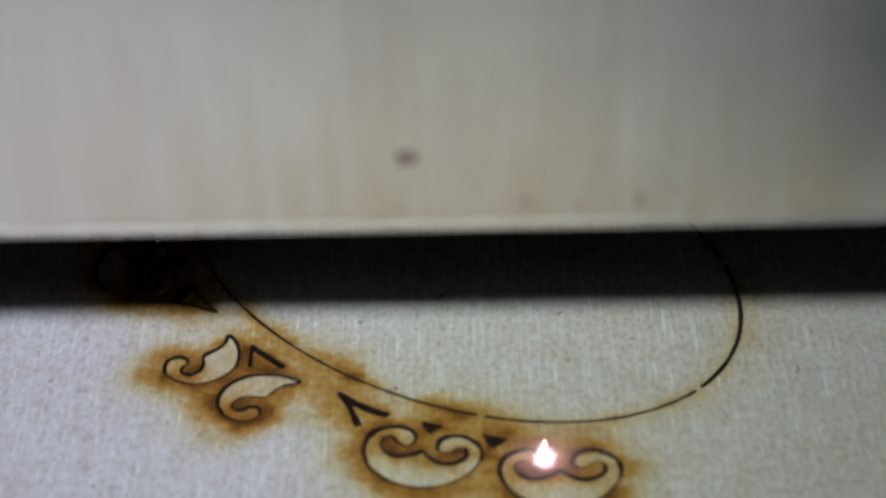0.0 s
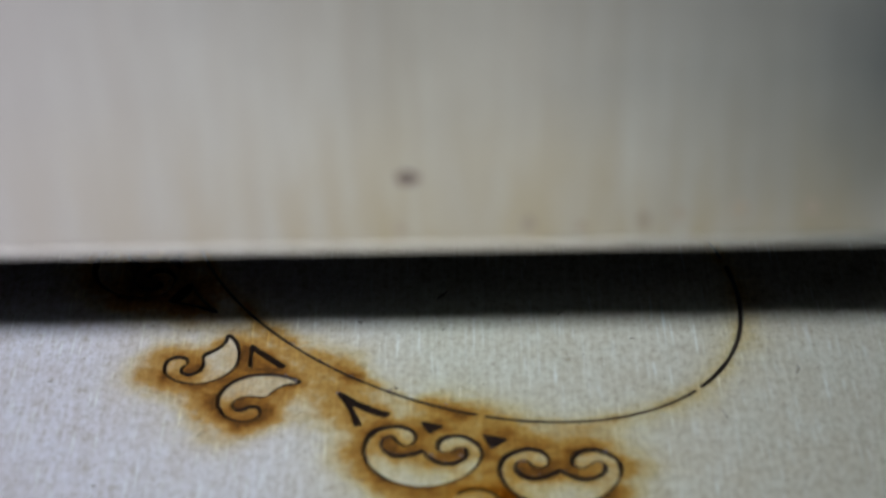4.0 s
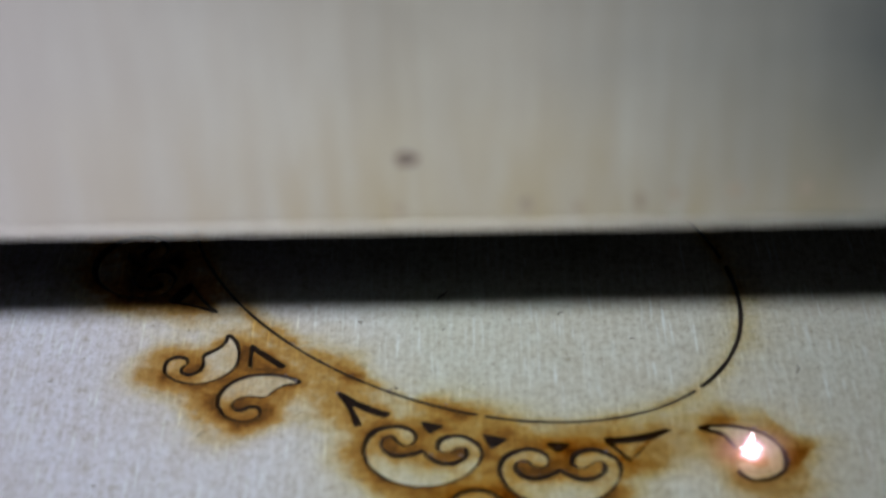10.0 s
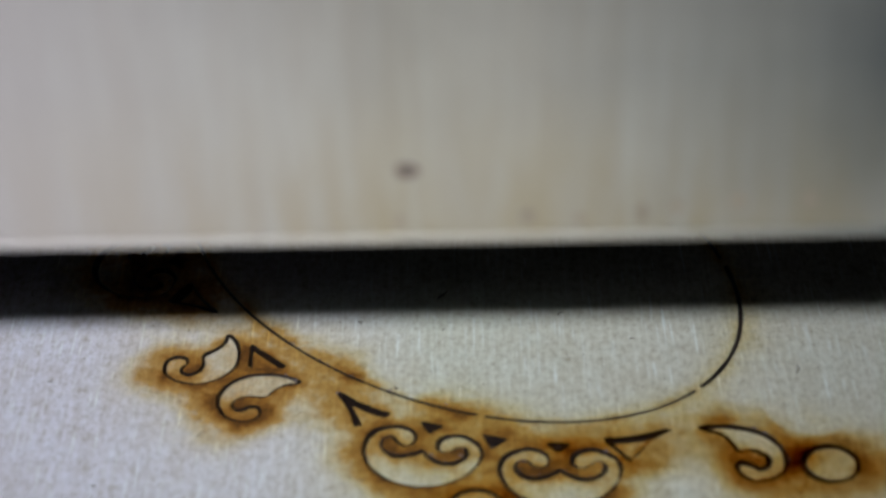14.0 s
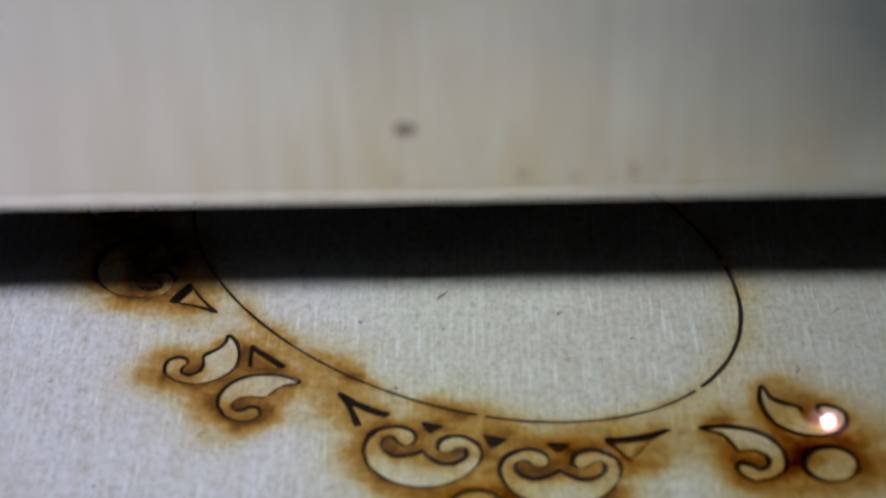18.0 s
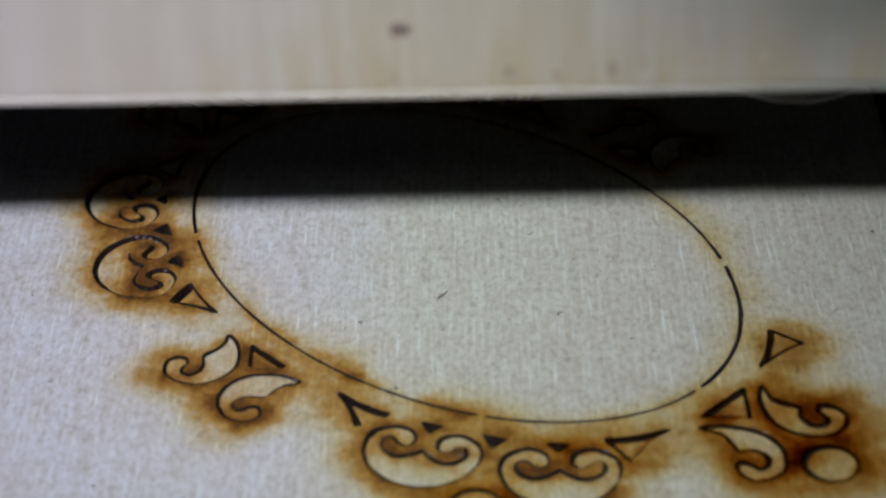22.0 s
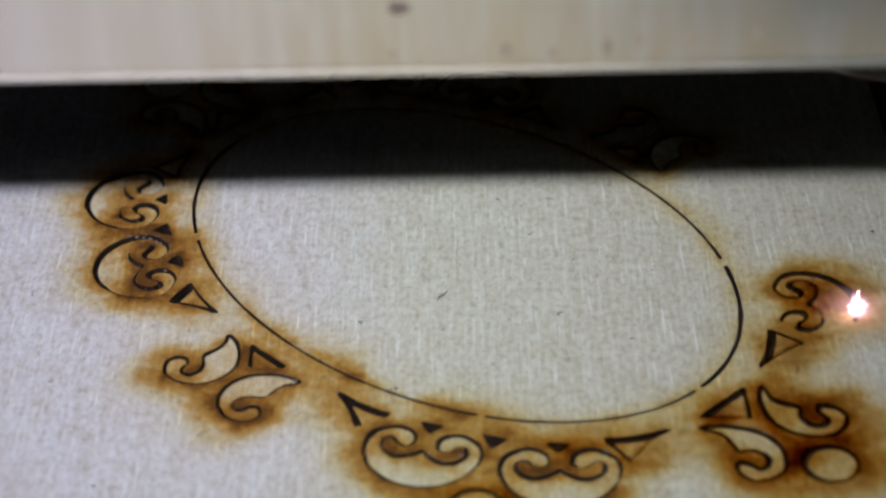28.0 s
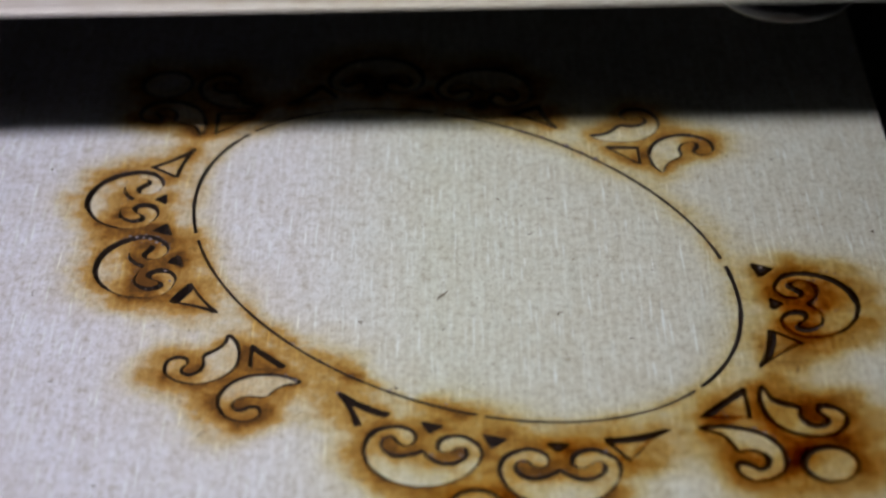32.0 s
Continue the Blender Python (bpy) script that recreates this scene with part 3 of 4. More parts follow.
tagged(fixture, "long aluminium strip lamp lit white above the bed", "lamp")
fixture.matrix_world = look(LAMP_AT - 0.004 * (LIT - LAMP_AT).normalized(), LIT)
part("bracket", box(-6, 6, -4, 4, 22, 330, 1.0), DARK, fixture)
housing = part("housing", box(-70, 70, -90, 28, 3, 22, 1.5), STEEL, fixture)
part("diffuser", box(-60, 60, -19, 19, 1.2, 2.9, 0.5), DIODES, housing, "brightly lit white diffuser")
part("diffuser", box(-60, 60, -82, -20, 1.2, 2.9, 0.5), FILL_COVER, housing, "dimly lit cover over the added fill row")

# ---- the gantry: a pale panel that runs over the sheet ----
gantry = new("gantry_panel")
tagged(gantry, "pale plywood gantry panel with smoky streaks and a dark smudge", "machine panel")
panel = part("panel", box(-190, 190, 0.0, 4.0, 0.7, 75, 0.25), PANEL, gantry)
# unseen backing, added to keep bounced light out of the shadow
part("bounce_blocker", box(-190, 190, 4.3, 12.0, 2.0, 75, 0.5), DARK, gantry, "unseen black backing behind the plywood, added to block bounced light")
edge = box(-190, 190, -0.3, 4.2, 0.0, 0.75, 0.34, 6)
for face in edge.faces:
    face.smooth = True
part("edge_strip", edge, LIP, panel, "lighter lower edge strip")
for x, z, r, s in ((-4.62, 5.85, 0.81, 0.7), (3.4, 2.0, 0.5, 1.3), (-5.3, 1.7, 0.4, 1.6), (17.5, 3.0, 0.55, 1.0), (6.9, 1.7, 0.35, 1.7), (11.1, 2.2, 0.4, 2.0), (13.4, 2.6, 0.35, 1.8), (22.3, 3.0, 0.5, 1.4)):
    bm = bmesh.new()
    ring = []
    for k in range(20):
        a = 2 * math.pi * k / 20
        w = 1 + 0.07 * math.sin(3 * a + x)
        ring.append((x + r * w * math.cos(a), z + r * s * w * math.sin(a)))
    front = [bm.verts.new((px * MM, -0.03 * MM, pz * MM)) for px, pz in ring]
    back = [bm.verts.new((px * MM, 0.05 * MM, pz * MM)) for px, pz in ring]
    bm.faces.new(front)
    for k in range(20):
        bm.faces.new((front[k], front[(k + 1) % 20], back[(k + 1) % 20], back[k]))
    bmesh.ops.recalc_face_normals(bm, faces=bm.faces[:])
    part("smudge", bm, MARK if r > 0.8 else LIP_MARK, panel, "dark burnt smudge" if r > 0.8 else "")

head = new("laser_unit")
tagged(head, "dark cylindrical laser unit behind the gantry panel", "laser")
barrel = part("barrel", turned([(6.2, 0.8), (6.6, 1.6), (6.6, 34), (6.2, 34.6)]), DARK, head)
part("nozzle_ring", turned([(5.4, 0.0), (6.5, 0.25), (6.9, 0.9), (6.9, 1.7), (6.5, 2.0)]), GUNMETAL, barrel, "thin dark steel ring")
part("carriage", box(-18, 20, -10.5, 14, 34, 74, 1.0), DARK, head)

# ---- the burning spot ----
spark = new("laser_spark")
tagged(spark, "white-hot pink-edged spark where the laser burns the board", "spark")


def flame(name, mat, r, height, seed, tongues=5, squat=1.0, ragged=0.7):
    """A ragged ball of fire with a few thin tongues."""
    bm = bmesh.new()
    bmesh.ops.create_icosphere(bm, subdivisions=3, radius=1.0)
    for vert in bm.verts:
        c = vert.co.copy()
        rag = 1 + ragged * (0.7 * noise.noise(c * 1.5 + Vector((seed, 0, 0))) + 0.8 * noise.noise(c * 3.4 + Vector((0, seed, 0))))
        tall = 1.2 if c.z > 0 else 0.75
        vert.co = Vector((c.x * r * rag * 0.85, c.y * r * rag - 0.75 * r * squat, (r * 0.6 + c.z * r * rag * tall) * squat)) * MM
    for k, (lean, reach, wide) in enumerate(((4, height, 0.3), (64, r * 1.55, 0.26), (-70, r * 1.5, 0.26), (30, r * 1.7, 0.2), (-34, r * 1.6, 0.2))[:tongues]):
        lean = radians(lean + 6 * math.sin(seed + k))
        tip = Vector((math.sin(lean), 0.15 * math.sin(seed * k), math.cos(lean)))
        ring = []
        side = Vector((math.cos(lean), 0, -math.sin(lean)))
        for j in range(6):
            a = 2 * math.pi * j / 6
            ring.append(bm.verts.new((tip * r * 0.5 + side * wide * r * math.cos(a) + Vector((0, wide * r * math.sin(a) - 0.75 * r, r * 0.6))) * MM))
        point = bm.verts.new((tip * reach + Vector((0, -0.75 * r, r * 0.6))) * MM)
        for j in range(6):
            bm.faces.new((ring[j], ring[(j + 1) % 6], point))
    for face in bm.faces:
        face.smooth = True
    return part(name, bm, mat, spark)


def halo_sheet(name, r, lift):
    """A ragged round sheet low over the burn: painted bloom and lit smoke, thinning outwards."""
    bm = bmesh.new()
    layer = bm.verts.layers.float.new("wisp")
    rings, sides = 14, 40
    centre = bm.verts.new((0, 0, lift * MM))
    centre[layer] = 1.0
    last = None
    for j in range(1, rings + 1):
        s = j / rings
        ring = []
        for k in range(sides):
            a = 2 * math.pi * k / sides
            rag = 1 + 0.22 * noise.noise(Vector((math.cos(a) * 1.4 + r, math.sin(a) * 1.4, 0.4)))
            vert = bm.verts.new((r * s * rag * math.cos(a) * MM, r * s * rag * math.sin(a) * MM, (lift + 0.5 * (1 - s) ** 2) * MM))
            vert[layer] = (1 - s) ** 2 * (1 + s)
            ring.append(vert)
        for k in range(sides):
            if last:
                bm.faces.new((last[k], ring[k], ring[(k + 1) % sides], last[(k + 1) % sides]))
            else:
                bm.faces.new((centre, ring[k], ring[(k + 1) % sides]))
        last = ring
    for face in bm.faces:
        face.smooth = True
    return part(name, bm, HALO, spark, "soft pink halo painted round the spark")


core = flame("core", HOT, 0.5, 1.0, 1.0)
flare = flame("flare", HOT, 0.66, 2.2, 4.0)
burst = flame("burst", HOT, 1.45, 2.4, 7.0, 0, 0.7, 0.3)
# see-through shells paint a soft bloom round each flame
for inner, r, seed, squat, ragged in ((core, 0.5, 1.0, 1.0, 0.6), (flare, 0.66, 4.0, 1.0, 0.6), (burst, 1.45, 7.0, 0.7, 0.3)):
    for k, grow in enumerate((1.12, 1.27, 1.46, 1.7)):
        shell = flame("fringe", FRINGE[k], r * grow, 0.0, seed, 0, squat, ragged)
        shell.parent = inner
        tagged(shell, "soft pink bloom painted round the flame")
core_halo = halo_sheet("inner_halo", 2.4, 0.06)
flare_halo = halo_sheet("outer_halo", 4.4, 0.12)
burst_halo = halo_sheet("wide_halo", 8.5, 0.18)
bm = bmesh.new()
for k, z in enumerate((2.3, 3.0, 3.9, 4.9, 6.0)):
    blob = bmesh.ops.create_icosphere(bm, subdivisions=2, radius=1.0)["verts"]
    for vert in blob:
        c = vert.co
        vert.co = Vector((c.x * 0.085 + 0.12 * math.sin(2.3 * k), c.y * 0.085, z + c.z * (0.34 - 0.04 * k))) * MM
trail = part("trail", bm, FLAME, spark, "thin broken thread of glowing sparks")

def plume(name, wide, tall, seed, away=8.0, mat=SMOKE_GREY):
    """A wisp of smoke as soft curved sheets that drift off to one side of the burn."""
    bm = bmesh.new()
    layer = bm.verts.layers.float.new("wisp")
    for sheet in (0, 1, 2):
        rows = []
        for j in range(19):
            s = j / 18
            row = []
            for k in range(13):
                w = k / 6 - 1
                x = away * s ** 1.2 + 1.5 * (sheet - 1) * s + 0.8 * math.sin(4 * s + seed + sheet) + w * wide * (0.35 + 0.65 * s)
                y = -0.5 * away * s + 0.8 * w * w + 0.8 * sheet
                vert = bm.verts.new((x * MM, y * MM, (0.8 + tall * s + 0.8 * w * s) * MM))
                n = 0.75 + 0.5 * noise.noise(Vector((w * 1.2 + seed, s * 2.0, sheet)))
                vert[layer] = max(0.0, (1 - w * w) ** 2.2 * (s ** 1.8 * (1 - s) ** 0.9 * 4.6) * n)
                row.append(vert)
            rows.append(row)
        for a, b in zip(rows, rows[1:]):
            for k in range(12):
                bm.faces.new((a[k], a[k + 1], b[k + 1], b[k]))
    for face in bm.faces:
        face.smooth = True
    return part(name, bm, mat, spark, "thin bluish smoke wisp")


smoke = plume("smoke_wisp", 7.0, 25.5, 2.0)
jet = plume("smoke_jet", 1.6, 6.0, 5.0, -0.6, SMOKE_JET)

# ---- beads of tar and loose dark fibres on the sheet ----
TAR = plain("glossy_tar_bead", (0.2, 0.165, 0.175), 0.16, 0.0, 0.2, 0.2)
FIBRE = plain("dark_fibre", (0.15, 0.12, 0.085), 0.7, 0.0, 0.4, 0.5)


bm = bmesh.new()
bmesh.ops.create_icosphere(bm, subdivisions=2, radius=1.0)
for vert in bm.verts:
    vert.co = Vector((vert.co.x * 0.9, vert.co.y * 0.6, vert.co.z * 0.5)) * MM
for face in bm.faces:
    face.smooth = True
BEAD = bpy.data.meshes.new("tar_bead")
bm.to_mesh(BEAD)
bm.free()
BEAD.materials.append(TAR)
beads = []


def bead(x, y, r):
    """A bead of tar; one beside a fresh cut is there only once that is made."""
    ob = new("tar_bead", BEAD)
    ob.parent = board
    ob.location, ob.scale = (x * MM, y * MM, 0.02 * MM), (r, r, r)
    spot, born = np.array((x, y)), 0.0
    if min(np.linalg.norm(c[0] - spot, axis=1).min() for c in OLD) > 0.5:
        reach = [np.linalg.norm(c[0] - spot, axis=1) for c in FRESH]
        k = int(np.argmin([d.min() for d in reach]))
        if reach[k].min() < 0.9:
            born = FRESH[k][3] + (FRESH[k][4] - FRESH[k][3]) * reach[k].argmin() / len(reach[k])
    if born:
        beads.append((ob, born))


def beaded(line, first, last, every, seed):
    """A row of small beads on one rim of a kerf."""
    rng = np.random.RandomState(seed)
    rim = offsets(line, 0.44)[0]
    n = len(rim) - 1
    at = first * n
    while at < last * n:
        p = rim[int(at)]
        bead(p[0] + rng.uniform(-0.08, 0.08), p[1] + rng.uniform(-0.08, 0.08), rng.uniform(0.06, 0.11))
        at += every / 0.24 * rng.uniform(0.5, 1.6)


beaded(placed(BACK_1, -1, -1), 0.6, 0.92, 0.5, 1)
beaded(placed(BACK_2, -1, -1), 0.62, 0.95, 0.5, 2)
beaded(placed(CUSP_1, -1, -1), 0.1, 0.9, 0.7, 3)
beaded(placed(CUSP_2, -1, -1), 0.1, 0.9, 0.8, 4)
beaded(placed(CUSP_1, 1, -1), 0.1, 0.95, 0.8, 5)
beaded(placed(CUSP_2, 1, -1), 0.1, 0.95, 0.8, 6)
beaded(placed(CUSP_2, 1, 1), 0.05, 0.95, 0.6, 7)
beaded(placed(BACK_2, 1, 1), 0.2, 0.6, 0.7, 8)
beaded(leaf_low, 0.1, 0.35, 0.6, 9)
beaded(leaf_up, 0.55, 0.95, 0.7, 10)
beaded(placed(LEAF_B, 1, -1), 0.0, 0.2, 0.5, 11)
beaded(placed(ring_arc(268, 300), 1, 1), 0.0, 1.0, 1.1, 12)
beaded(placed(ring_arc(82, 116), 1, 1), 0.0, 1.0, 1.3, 13)


def fibre(x, y, length, angle, thick=0.14):
    d = Vector((math.cos(radians(angle)), math.sin(radians(angle)), 0))
    n = Vector((-d.y, d.x, 0))
    bm = bmesh.new()
    rows = []
    for k in range(5):
        s = k / 4 - 0.5
        mid = Vector((x, y, 0)) + d * length * s + n * 0.12 * math.sin(5 * s + x)
        w = thick * (1 - (2 * s) ** 2 * 0.8) / 2
        rows.append([bm.verts.new((mid + n * o * w + Vector((0, 0, z))) * MM) for o, z in ((-1, 0.005), (0, 0.05), (1, 0.005))])
    for a, b in zip(rows, rows[1:]):
        for j in range(2):
            bm.faces.new((a[j], b[j], b[j + 1], a[j + 1]))
    return part("fibre", bm, FIBRE, board)


for x, y, r in ((3.9, 203.5, 0.25), (5.2, 202.7, 0.2), (7.2, 201.5, 0.25), (9.7, 199.7, 0.3), (11.3, 198.3, 0.175), (12.7, 197.0, 0.275), (24.2, 152.0, 0.275), (25.0, 151.3, 0.275), (33.3, 175.6, 0.1375), (33.9, 175.5, 0.1625), (34.6, 175.2, 0.1375), (32.0, 174.2, 0.15), (32.5, 174.2, 0.15), (27.6, 176.5, 0.25), (10.9, 149.2, 0.25), (-8.2, 158.4, 0.175), (-17.4, 165.6, 0.15), (23.2, 200.9, 0.2), (24.0, 200.4, 0.2), (-3.1, 156.2, 0.15), (-35.0, 184.2, 0.175), (-34.3, 184.0, 0.225), (-33.6, 183.9, 0.175), (-32.9, 183.6, 0.225), (-32.2, 183.0, 0.25), (-31.6, 182.5, 0.175), (-30.8, 178.0, 0.2), (-13.0, 158.1, 0.175), (-4.4, 149.1, 0.225), (-1.8, 149.0, 0.2), (-30.2, 176.3, 0.175), (-17.9, 160.9, 0.175), (-16.9, 160.1, 0.175)):
    bead(x, y, r)
for x, y, length, angle, thick in ((-3.5, 172.9, 1.9, 62, 0.3), (-7.7, 158.65, 0.6, 80, 0.3), (-3.3, 167.5, 0.5, 80, 0.2), (29.1, 160.2, 1.6, 82, 0.16), (21.9, 153.8, 1.6, 120, 0.12), (5.3, 183.2, 0.7, 10, 0.2), (7.7, 169.6, 0.8, 45, 0.2), (7.5, 189.5, 0.8, 150, 0.15), (-11.3, 168.9, 0.5, 40, 0.2), (-39.6, 160.7, 0.5, 30, 0.25), (-11.1, 168.7, 0.6, 60, 0.15), (-25.0, 152.6, 1.4, 30, 0.12), (33.9, 169.2, 0.9, 60, 0.12), (39.5, 182.4, 0.5, 90, 0.3), (31.0, 196.1, 0.5, 20, 0.25), (-44.8, 197.1, 0.5, 70, 0.25), (-43.4, 174.6, 1, 80, 0.12), (14.3, 165.4, 0.6, 10, 0.15), (-10.4, 145.9, 0.5, 50, 0.15), (-33.7, 145.8, 0.5, 20, 0.2), (2.2, 189.7, 0.6, 120, 0.14)):
    fibre(x, y, length, angle, thick)


def held(steps):
    """Rows that hold each value and change it within one tick."""
    rows, last = [], None
    for t, m in steps:
        t = math.floor(t * FPS) / FPS
        if last is not None and t > 0:
            rows.append((t - 1 / FPS, last))
        rows.append((t, m))
        last = m
    rows.append((32.0, last))
    return rows


def motions():
    # seconds and the panel's place along its run, mm
    run = [
        (0, 125.37), (0.2, 125.94), (0.3, 125.62), (0.5, 126.35), (0.8, 123.94), (1, 122.12), (1.5, 118.53), (2, 117.45), (2.5, 119.11),
        (2.8, 120.47), (3, 120.6), (3.2, 120.71), (3.5, 119.62), (4.6, 127.18), (5.2, 126.78), (5.5, 127.82), (5.8, 127.11), (6, 126.84),
        (6.2, 125.54), (6.5, 123.8), (6.8, 122.55), (7, 121.85), (7.2, 121.74), (7.5, 123.06), (7.8, 124.5), (8, 125.79), (8.2, 126.7),
        (8.5, 128.03), (8.8, 129.32), (9, 129.03), (9.2, 128.97), (9.5, 126.07), (9.8, 125.4), (10, 125.24), (10.2, 124.97), (10.5, 123.39),
        (10.8, 123.37), (11, 124), (11.2, 124.05), (11.5, 123.39), (11.8, 123.5), (12, 122.65), (12.2, 121.67), (12.5, 121.52), (12.8, 123.05),
        (13, 123.87), (13.2, 125), (13.5, 125.79), (13.8, 124.39), (14, 123.8), (14.5, 131.14), (15, 132.38), (15.5, 133.38), (16, 128.48),
        (16.5, 128.64), (16.7, 129.62), (17, 131.25), (17.2, 132.18), (17.5, 131.1), (17.8, 129.87), (18, 129), (18.2, 128.61), (18.5, 130.52),
        (19, 130.66), (19.2, 132.75), (19.5, 133.48), (19.8, 130.53), (20, 130.52), (20.2, 130.36), (20.3, 131.1), (20.4, 135.4), (20.5, 139.21),
        (20.6, 142), (20.8, 142.59), (21, 141.63), (21.2, 140.93), (21.5, 137.87), (21.8, 141.72), (22, 143.03), (22.5, 145.64), (22.8, 145.91),
        (23, 145.81), (23.2, 144.88), (23.5, 143.62), (23.8, 144.5), (24, 145.47), (24.2, 146.75), (24.5, 148.13), (24.8, 149.81), (25, 150.69),
        (25.2, 151.32), (25.5, 151.32), (26, 149.28), (26.6, 150.78), (27.1, 152.38), (27.5, 151.32), (27.7, 149.41), (28, 146.4), (28.5, 142.37),
        (28.7, 142.7), (29, 144.2), (29.5, 147.01), (29.7, 147.78), (30, 147.78), (30.3, 146.66), (30.5, 150.24), (30.7, 154.32), (30.8, 154.62),
        (31, 154.6), (31.2, 154.02), (31.5, 152.49), (32, 157.04)]
    walk(gantry, [(t, pose((-0.0424 * (y - 125.37)) * MM, y * MM, 39.94 * MM, 0, 0, -0.35)) for t, y in run])
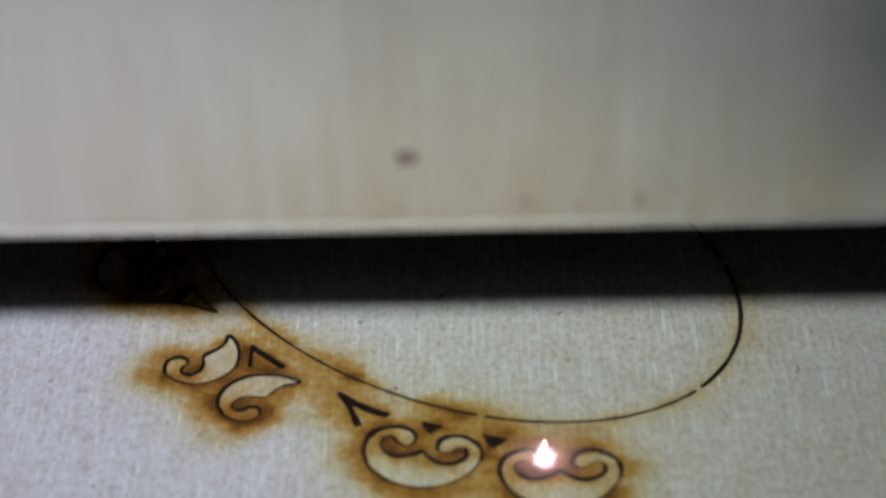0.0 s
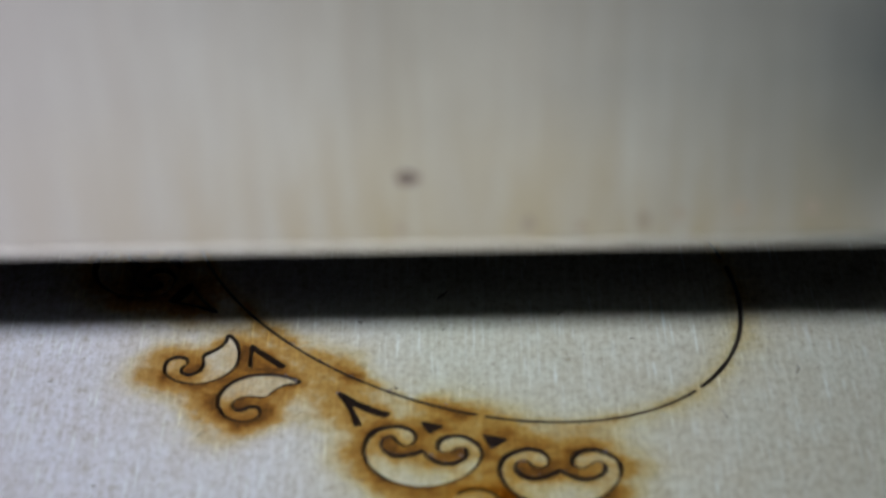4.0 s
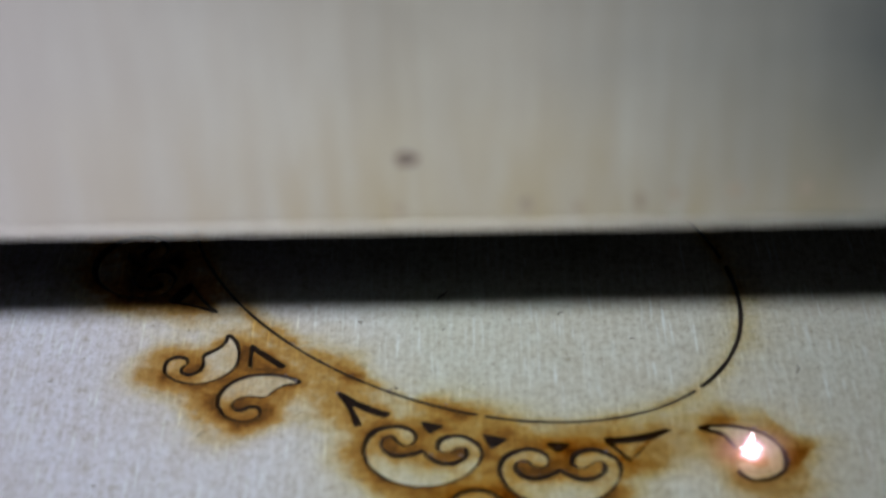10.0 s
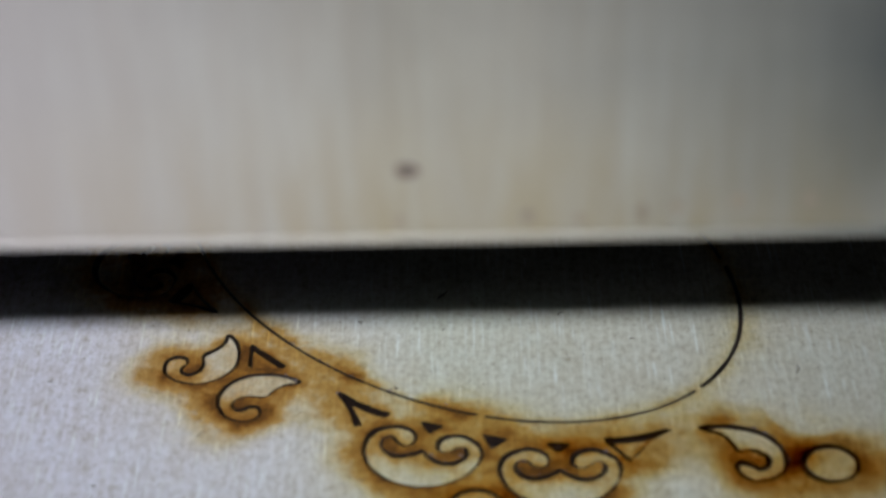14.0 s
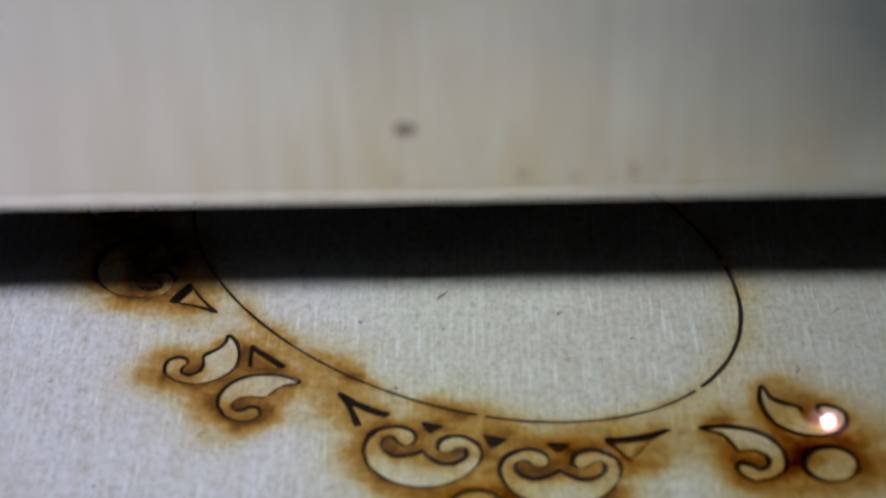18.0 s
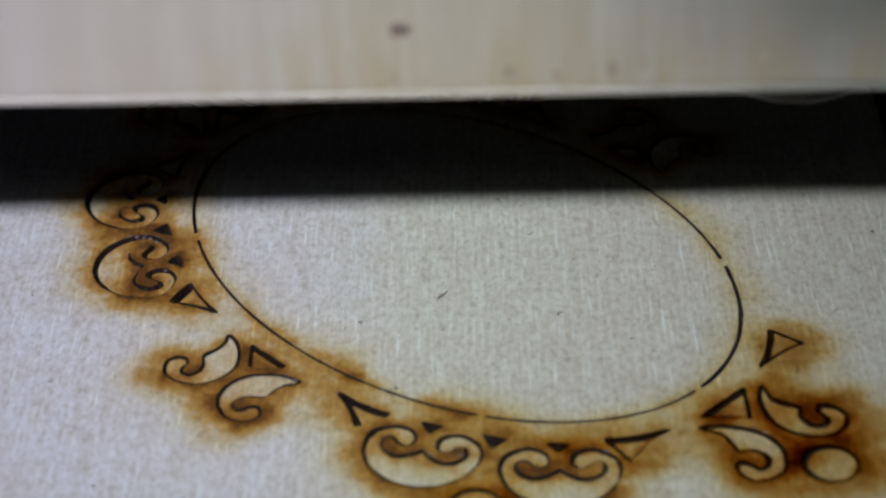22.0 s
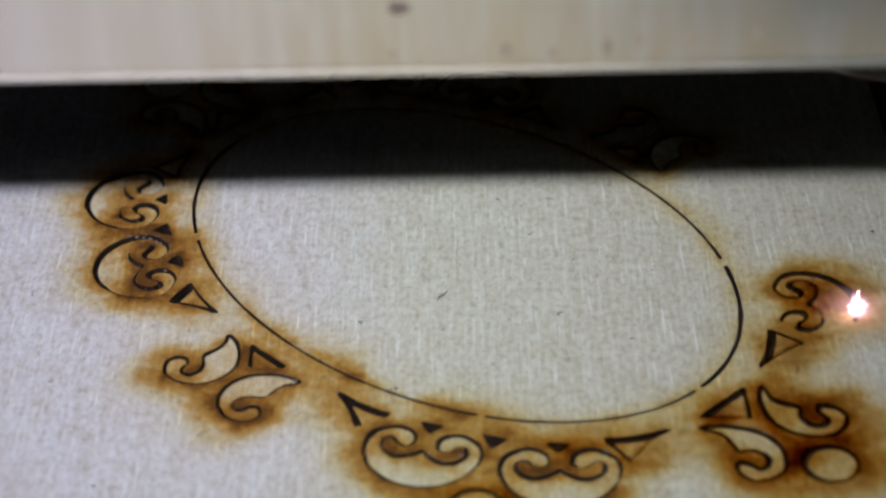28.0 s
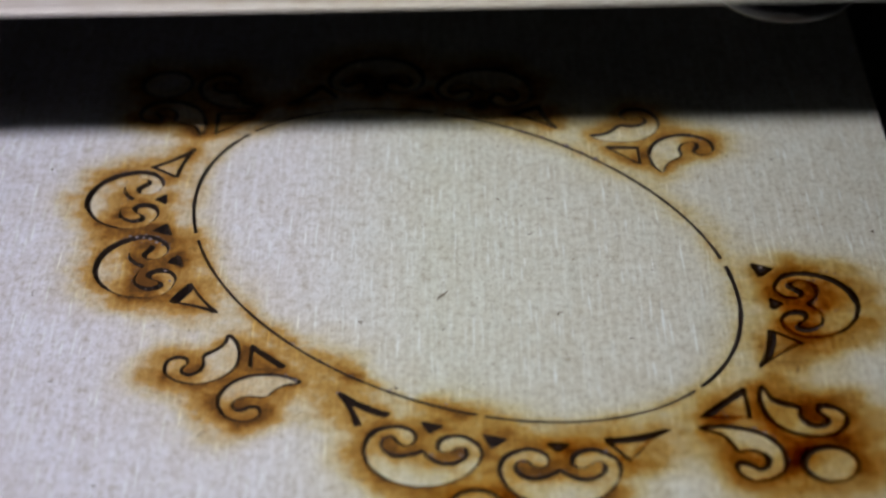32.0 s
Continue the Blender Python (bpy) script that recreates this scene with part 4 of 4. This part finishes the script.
    # seconds, place on the sheet in mm, strength of the burn (0: the beam is off)
    burn = [
        (0, 5.5, 148.3, 3), (0.2, 4.9, 149.1, 3), (0.3, 4.6, 148.9, 2), (0.4, 4.3, 148.9, 0), (0.5, 2.6, 148.9, 0), (0.6, 2.2, 149.3, 4), (0.8, 1.3, 147.8, 2),
        (0.9, 0.9, 148.2, 0), (1.3, 0.4, 144.9, 0), (1.4, 0.6, 143.7, 2), (1.5, 0.7, 143.2, 2), (1.6, 0.7, 142.8, 1), (2.2, -1.6, 142.7, 0), (2.4, -2.1, 143.8, 1),
        (2.6, -2.1, 144, 2), (2.8, -1.7, 144.3, 3), (3, -1.1, 144.3, 3), (3.2, 0.1, 144.4, 3), (3.4, 0.8, 144, 3), (3.6, 1.3, 142.6, 2), (4.4, 4.9, 149.3, 0),
        (4.6, 6.1, 150.4, 2), (5.2, 6.9, 150, 2), (5.3, 16.2, 151.9, 0), (5.5, 15.4, 151.4, 5), (5.6, 16.1, 152.2, 3), (5.8, 12.8, 150.8, 3), (6, 11.2, 150.6, 3),
        (6.2, 12.4, 149.3, 2), (6.3, 13.2, 148.2, 0), (6.7, 22.1, 146.5, 0), (6.8, 22, 146.3, 2), (7, 22.6, 145.6, 2), (7.2, 23.6, 145.3, 2), (7.4, 25.2, 145.7, 3),
        (7.6, 26, 146.5, 3), (7.8, 26.3, 147.5, 3), (8, 26.4, 148.6, 4), (8.2, 26, 149.6, 3), (8.4, 25.3, 151.1, 3), (8.6, 24.1, 152, 3), (8.8, 22.8, 152.5, 4),
        (9, 21.1, 152.3, 5), (9.2, 19.5, 152.3, 3), (9.4, 21.3, 150.7, 3), (9.6, 22.3, 149.5, 3), (9.8, 22.7, 148.9, 4), (10, 23.5, 148.8, 3), (10.2, 24.4, 148.5, 2),
        (10.4, 24.9, 147.5, 2), (10.6, 24.4, 146.6, 2), (10.8, 23.6, 146.8, 3), (11, 23, 147.4, 3), (11.2, 22.3, 147.5, 2), (11.3, 22, 147.1, 0), (11.7, 27.7, 147.4, 0),
        (11.8, 27.8, 147.1, 3), (12, 28.2, 146.3, 2), (12.2, 29.1, 145.2, 2), (12.4, 30.4, 144.7, 2), (12.6, 31.2, 145, 3), (12.8, 32.2, 146.2, 4), (13, 32.3, 146.9, 3),
        (13.2, 32, 148.1, 3), (13.4, 29.9, 149.3, 3), (13.5, 29.4, 149.1, 5), (13.6, 28.9, 148.7, 4), (13.8, 28, 147.7, 2), (13.9, 27.8, 147.2, 0), (14.3, 28.6, 154, 0), (14.4, 28.6, 154.4, 1),
        (14.5, 28.6, 154.7, 4), (15, 26.1, 155.6, 3), (15.5, 25.5, 156.6, 3), (16, 26.9, 151.7, 3), (16.5, 31.9, 152, 3), (16.7, 32.5, 152.7, 3), (16.9, 32.4, 153.7, 3),
        (17, 32.2, 153.9, 3), (17.2, 31.4, 155, 3), (17.4, 30.5, 155, 3), (17.6, 30, 154.2, 2), (17.8, 31, 153.2, 3), (18, 30.7, 152.5, 2), (18.2, 29.6, 152, 2),
        (18.4, 28.9, 153.2, 3), (18.5, 28.6, 154, 0), (18.9, 23.6, 153.8, 0), (19, 23.7, 153.6, 4), (19.2, 23.7, 155.8, 4), (19.4, 23.9, 157.3, 3), (19.6, 21.9, 155.5, 3),
        (19.8, 19.9, 153.9, 2), (20, 21.5, 154, 3), (20.2, 23.6, 153.8, 2), (20.3, 23.9, 153.5, 0), (20.7, 27.3, 165.9, 0), (20.8, 27.4, 165.9, 4), (21, 28.9, 164.9, 3),
        (21.2, 29.3, 164.2, 3), (21.4, 26.5, 161.7, 2), (21.6, 25.8, 160.9, 2), (21.8, 27.1, 165, 5), (21.9, 27.3, 165.9, 0), (22.3, 28.3, 167.6, 0), (22.4, 28.6, 168.2, 2),
        (22.6, 29, 168.7, 3), (22.8, 29.5, 169.2, 2), (23, 30.7, 169.1, 2), (23.2, 30.6, 168.1, 2), (23.4, 30.3, 167.2, 2), (23.6, 31.1, 166.6, 3), (23.8, 32, 167.5, 3),
        (24, 32.4, 168.4, 3), (24.2, 32.2, 169.5, 3), (24.4, 31.4, 170.1, 3), (24.6, 32.1, 171, 3), (24.8, 32.6, 172, 3), (25, 32.2, 172.7, 3), (25.2, 31.6, 173.6, 4),
        (25.4, 30.5, 174.3, 2), (25.5, 30.3, 174, 2), (26, 30.9, 172.5, 2), (26.6, 28.6, 174, 2), (27.1, 31.6, 175.6, 2), (27.5, 35.2, 174.3, 3), (27.7, 36, 172.4, 2),
        (27.9, 36.2, 171.2, 2), (28, 35.8, 169.4, 3), (28.1, 34.8, 167.7, 3), (28.3, 32.9, 165.7, 0), (28.5, 31.6, 165.5, 2), (28.7, 30.6, 165.7, 2), (28.9, 29.1, 166.7, 2),
        (29, 28.8, 167, 2), (29.1, 28.6, 167.1, 1), (29.2, 28.4, 167.4, 0), (29.4, 27.7, 169.6, 0), (29.5, 27.8, 169.9, 1), (29.7, 27.8, 170.8, 4), (29.9, 28, 170.8, 2),
        (30, 27.7, 171, 2), (30.1, 28.5, 170.6, 2), (30.3, 27.7, 169.6, 1), (30.4, 27.7, 169.7, 0), (30.7, 26.8, 176.9, 1), (30.8, 27, 177.1, 3), (30.9, 27.1, 177.1, 2),
        (31, 27.3, 176.9, 2), (31.2, 27.8, 176.4, 2), (31.5, 26.9, 175, 2), (31.6, 27.2, 175.5, 0), (32, 28.7, 177.1, 0)]
    walk(spark, [(t, pose(x * MM, y * MM, 0)) for t, x, y, s in burn])
    # the laser unit rides on the gantry, 23.4 mm behind the face of its panel
    ticks = sorted({t for t, *rest in burn} | {t for t, y in run})
    xs = np.interp(ticks, [b[0] for b in burn], [b[1] for b in burn])
    ys = np.interp(ticks, [r[0] for r in run], [r[1] for r in run])
    walk(head, [(t, pose(x * MM, (y + 23.4) * MM, 28.3 * MM)) for t, x, y in zip(ticks, xs, ys)])
    lit, away = pose(0, 0, 0), pose(0, 0, 71 * MM)
    changes = [(0.0, burn[0][3])] + [((a[0] + b[0]) / 2, b[3]) for a, b in zip(burn, burn[1:])]
    for piece, strengths in ((core, (1, 2, 3, 4, 5)), (flare, (3, 4)), (burst, (5,)), (trail, (1, 4)), (core_halo, (2, 3, 4)), (flare_halo, (3, 4, 5)), (burst_halo, (5,))):
        steps, was = [], None
        for t, s in changes:
            now = s in strengths
            if now != was:
                steps.append((t, lit if now else away))
            was = now
        walk(piece, held(steps))
    smoky = [(0.0, away), (5.35, lit), (5.95, away), (14.45, lit), (15.0, away), (20.75, lit), (21.3, away), (30.7, lit), (31.25, away)]
    walk(smoke, held(smoky))
    walk(jet, held([(0.0, away), (0.45, lit), (0.7, away), (5.4, lit), (5.75, away), (20.85, lit), (21.15, away), (22.4, lit), (22.6, away)]))
    for ob, t in plugs:
        walk(ob, [(0.0, pose(0, 0, 0)), (t - 0.07, pose(0, 0, 0)), (t, pose(0, 0, -1.6 * MM)), (32.0, pose(0, 0, -1.6 * MM))])
    for ob, t in beads:
        rest = ob.location.copy()
        walk(ob, [(0.0, Matrix.Translation((rest.x, rest.y, -0.7 * MM))), (t, Matrix.Translation((rest.x, rest.y, -0.7 * MM))), (t + 0.15, Matrix.Translation(rest)), (32.0, Matrix.Translation(rest))])
    for ob, t, slide, g in loose:
        dropped = Matrix.Translation(slide)
        walk(ob, [(0.0, pose(0, 0, 0)), (t, pose(0, 0, 0)), (t + 0.2, dropped), (32.0, dropped)])
    ends = {g: (t, slide) for ob, t, slide, g in loose}
    none = Vector((0, 0, 0))
    for ob, t, g, over in films:
        above = Vector((0, 0, over * MM))
        # a film lies on its piece, and sinks with it when that is cut free
        low, high = pose(0, 0, -0.6 * MM), Matrix.Translation(sunk.get(g, none) + above)
        rows = [(0.0, low), (t - 0.1, low), (t, high)]
        if g in ends:
            end, slide = ends[g]
            high = Matrix.Translation(slide + above)
            if end > t + 0.05:
                rows.append((end, Matrix.Translation(above)))
                rows.append((end + 0.2, high))
            else:
                rows[-1] = (t, high)
        rows.append((32.0, high))
        walk(ob, rows)


motions()
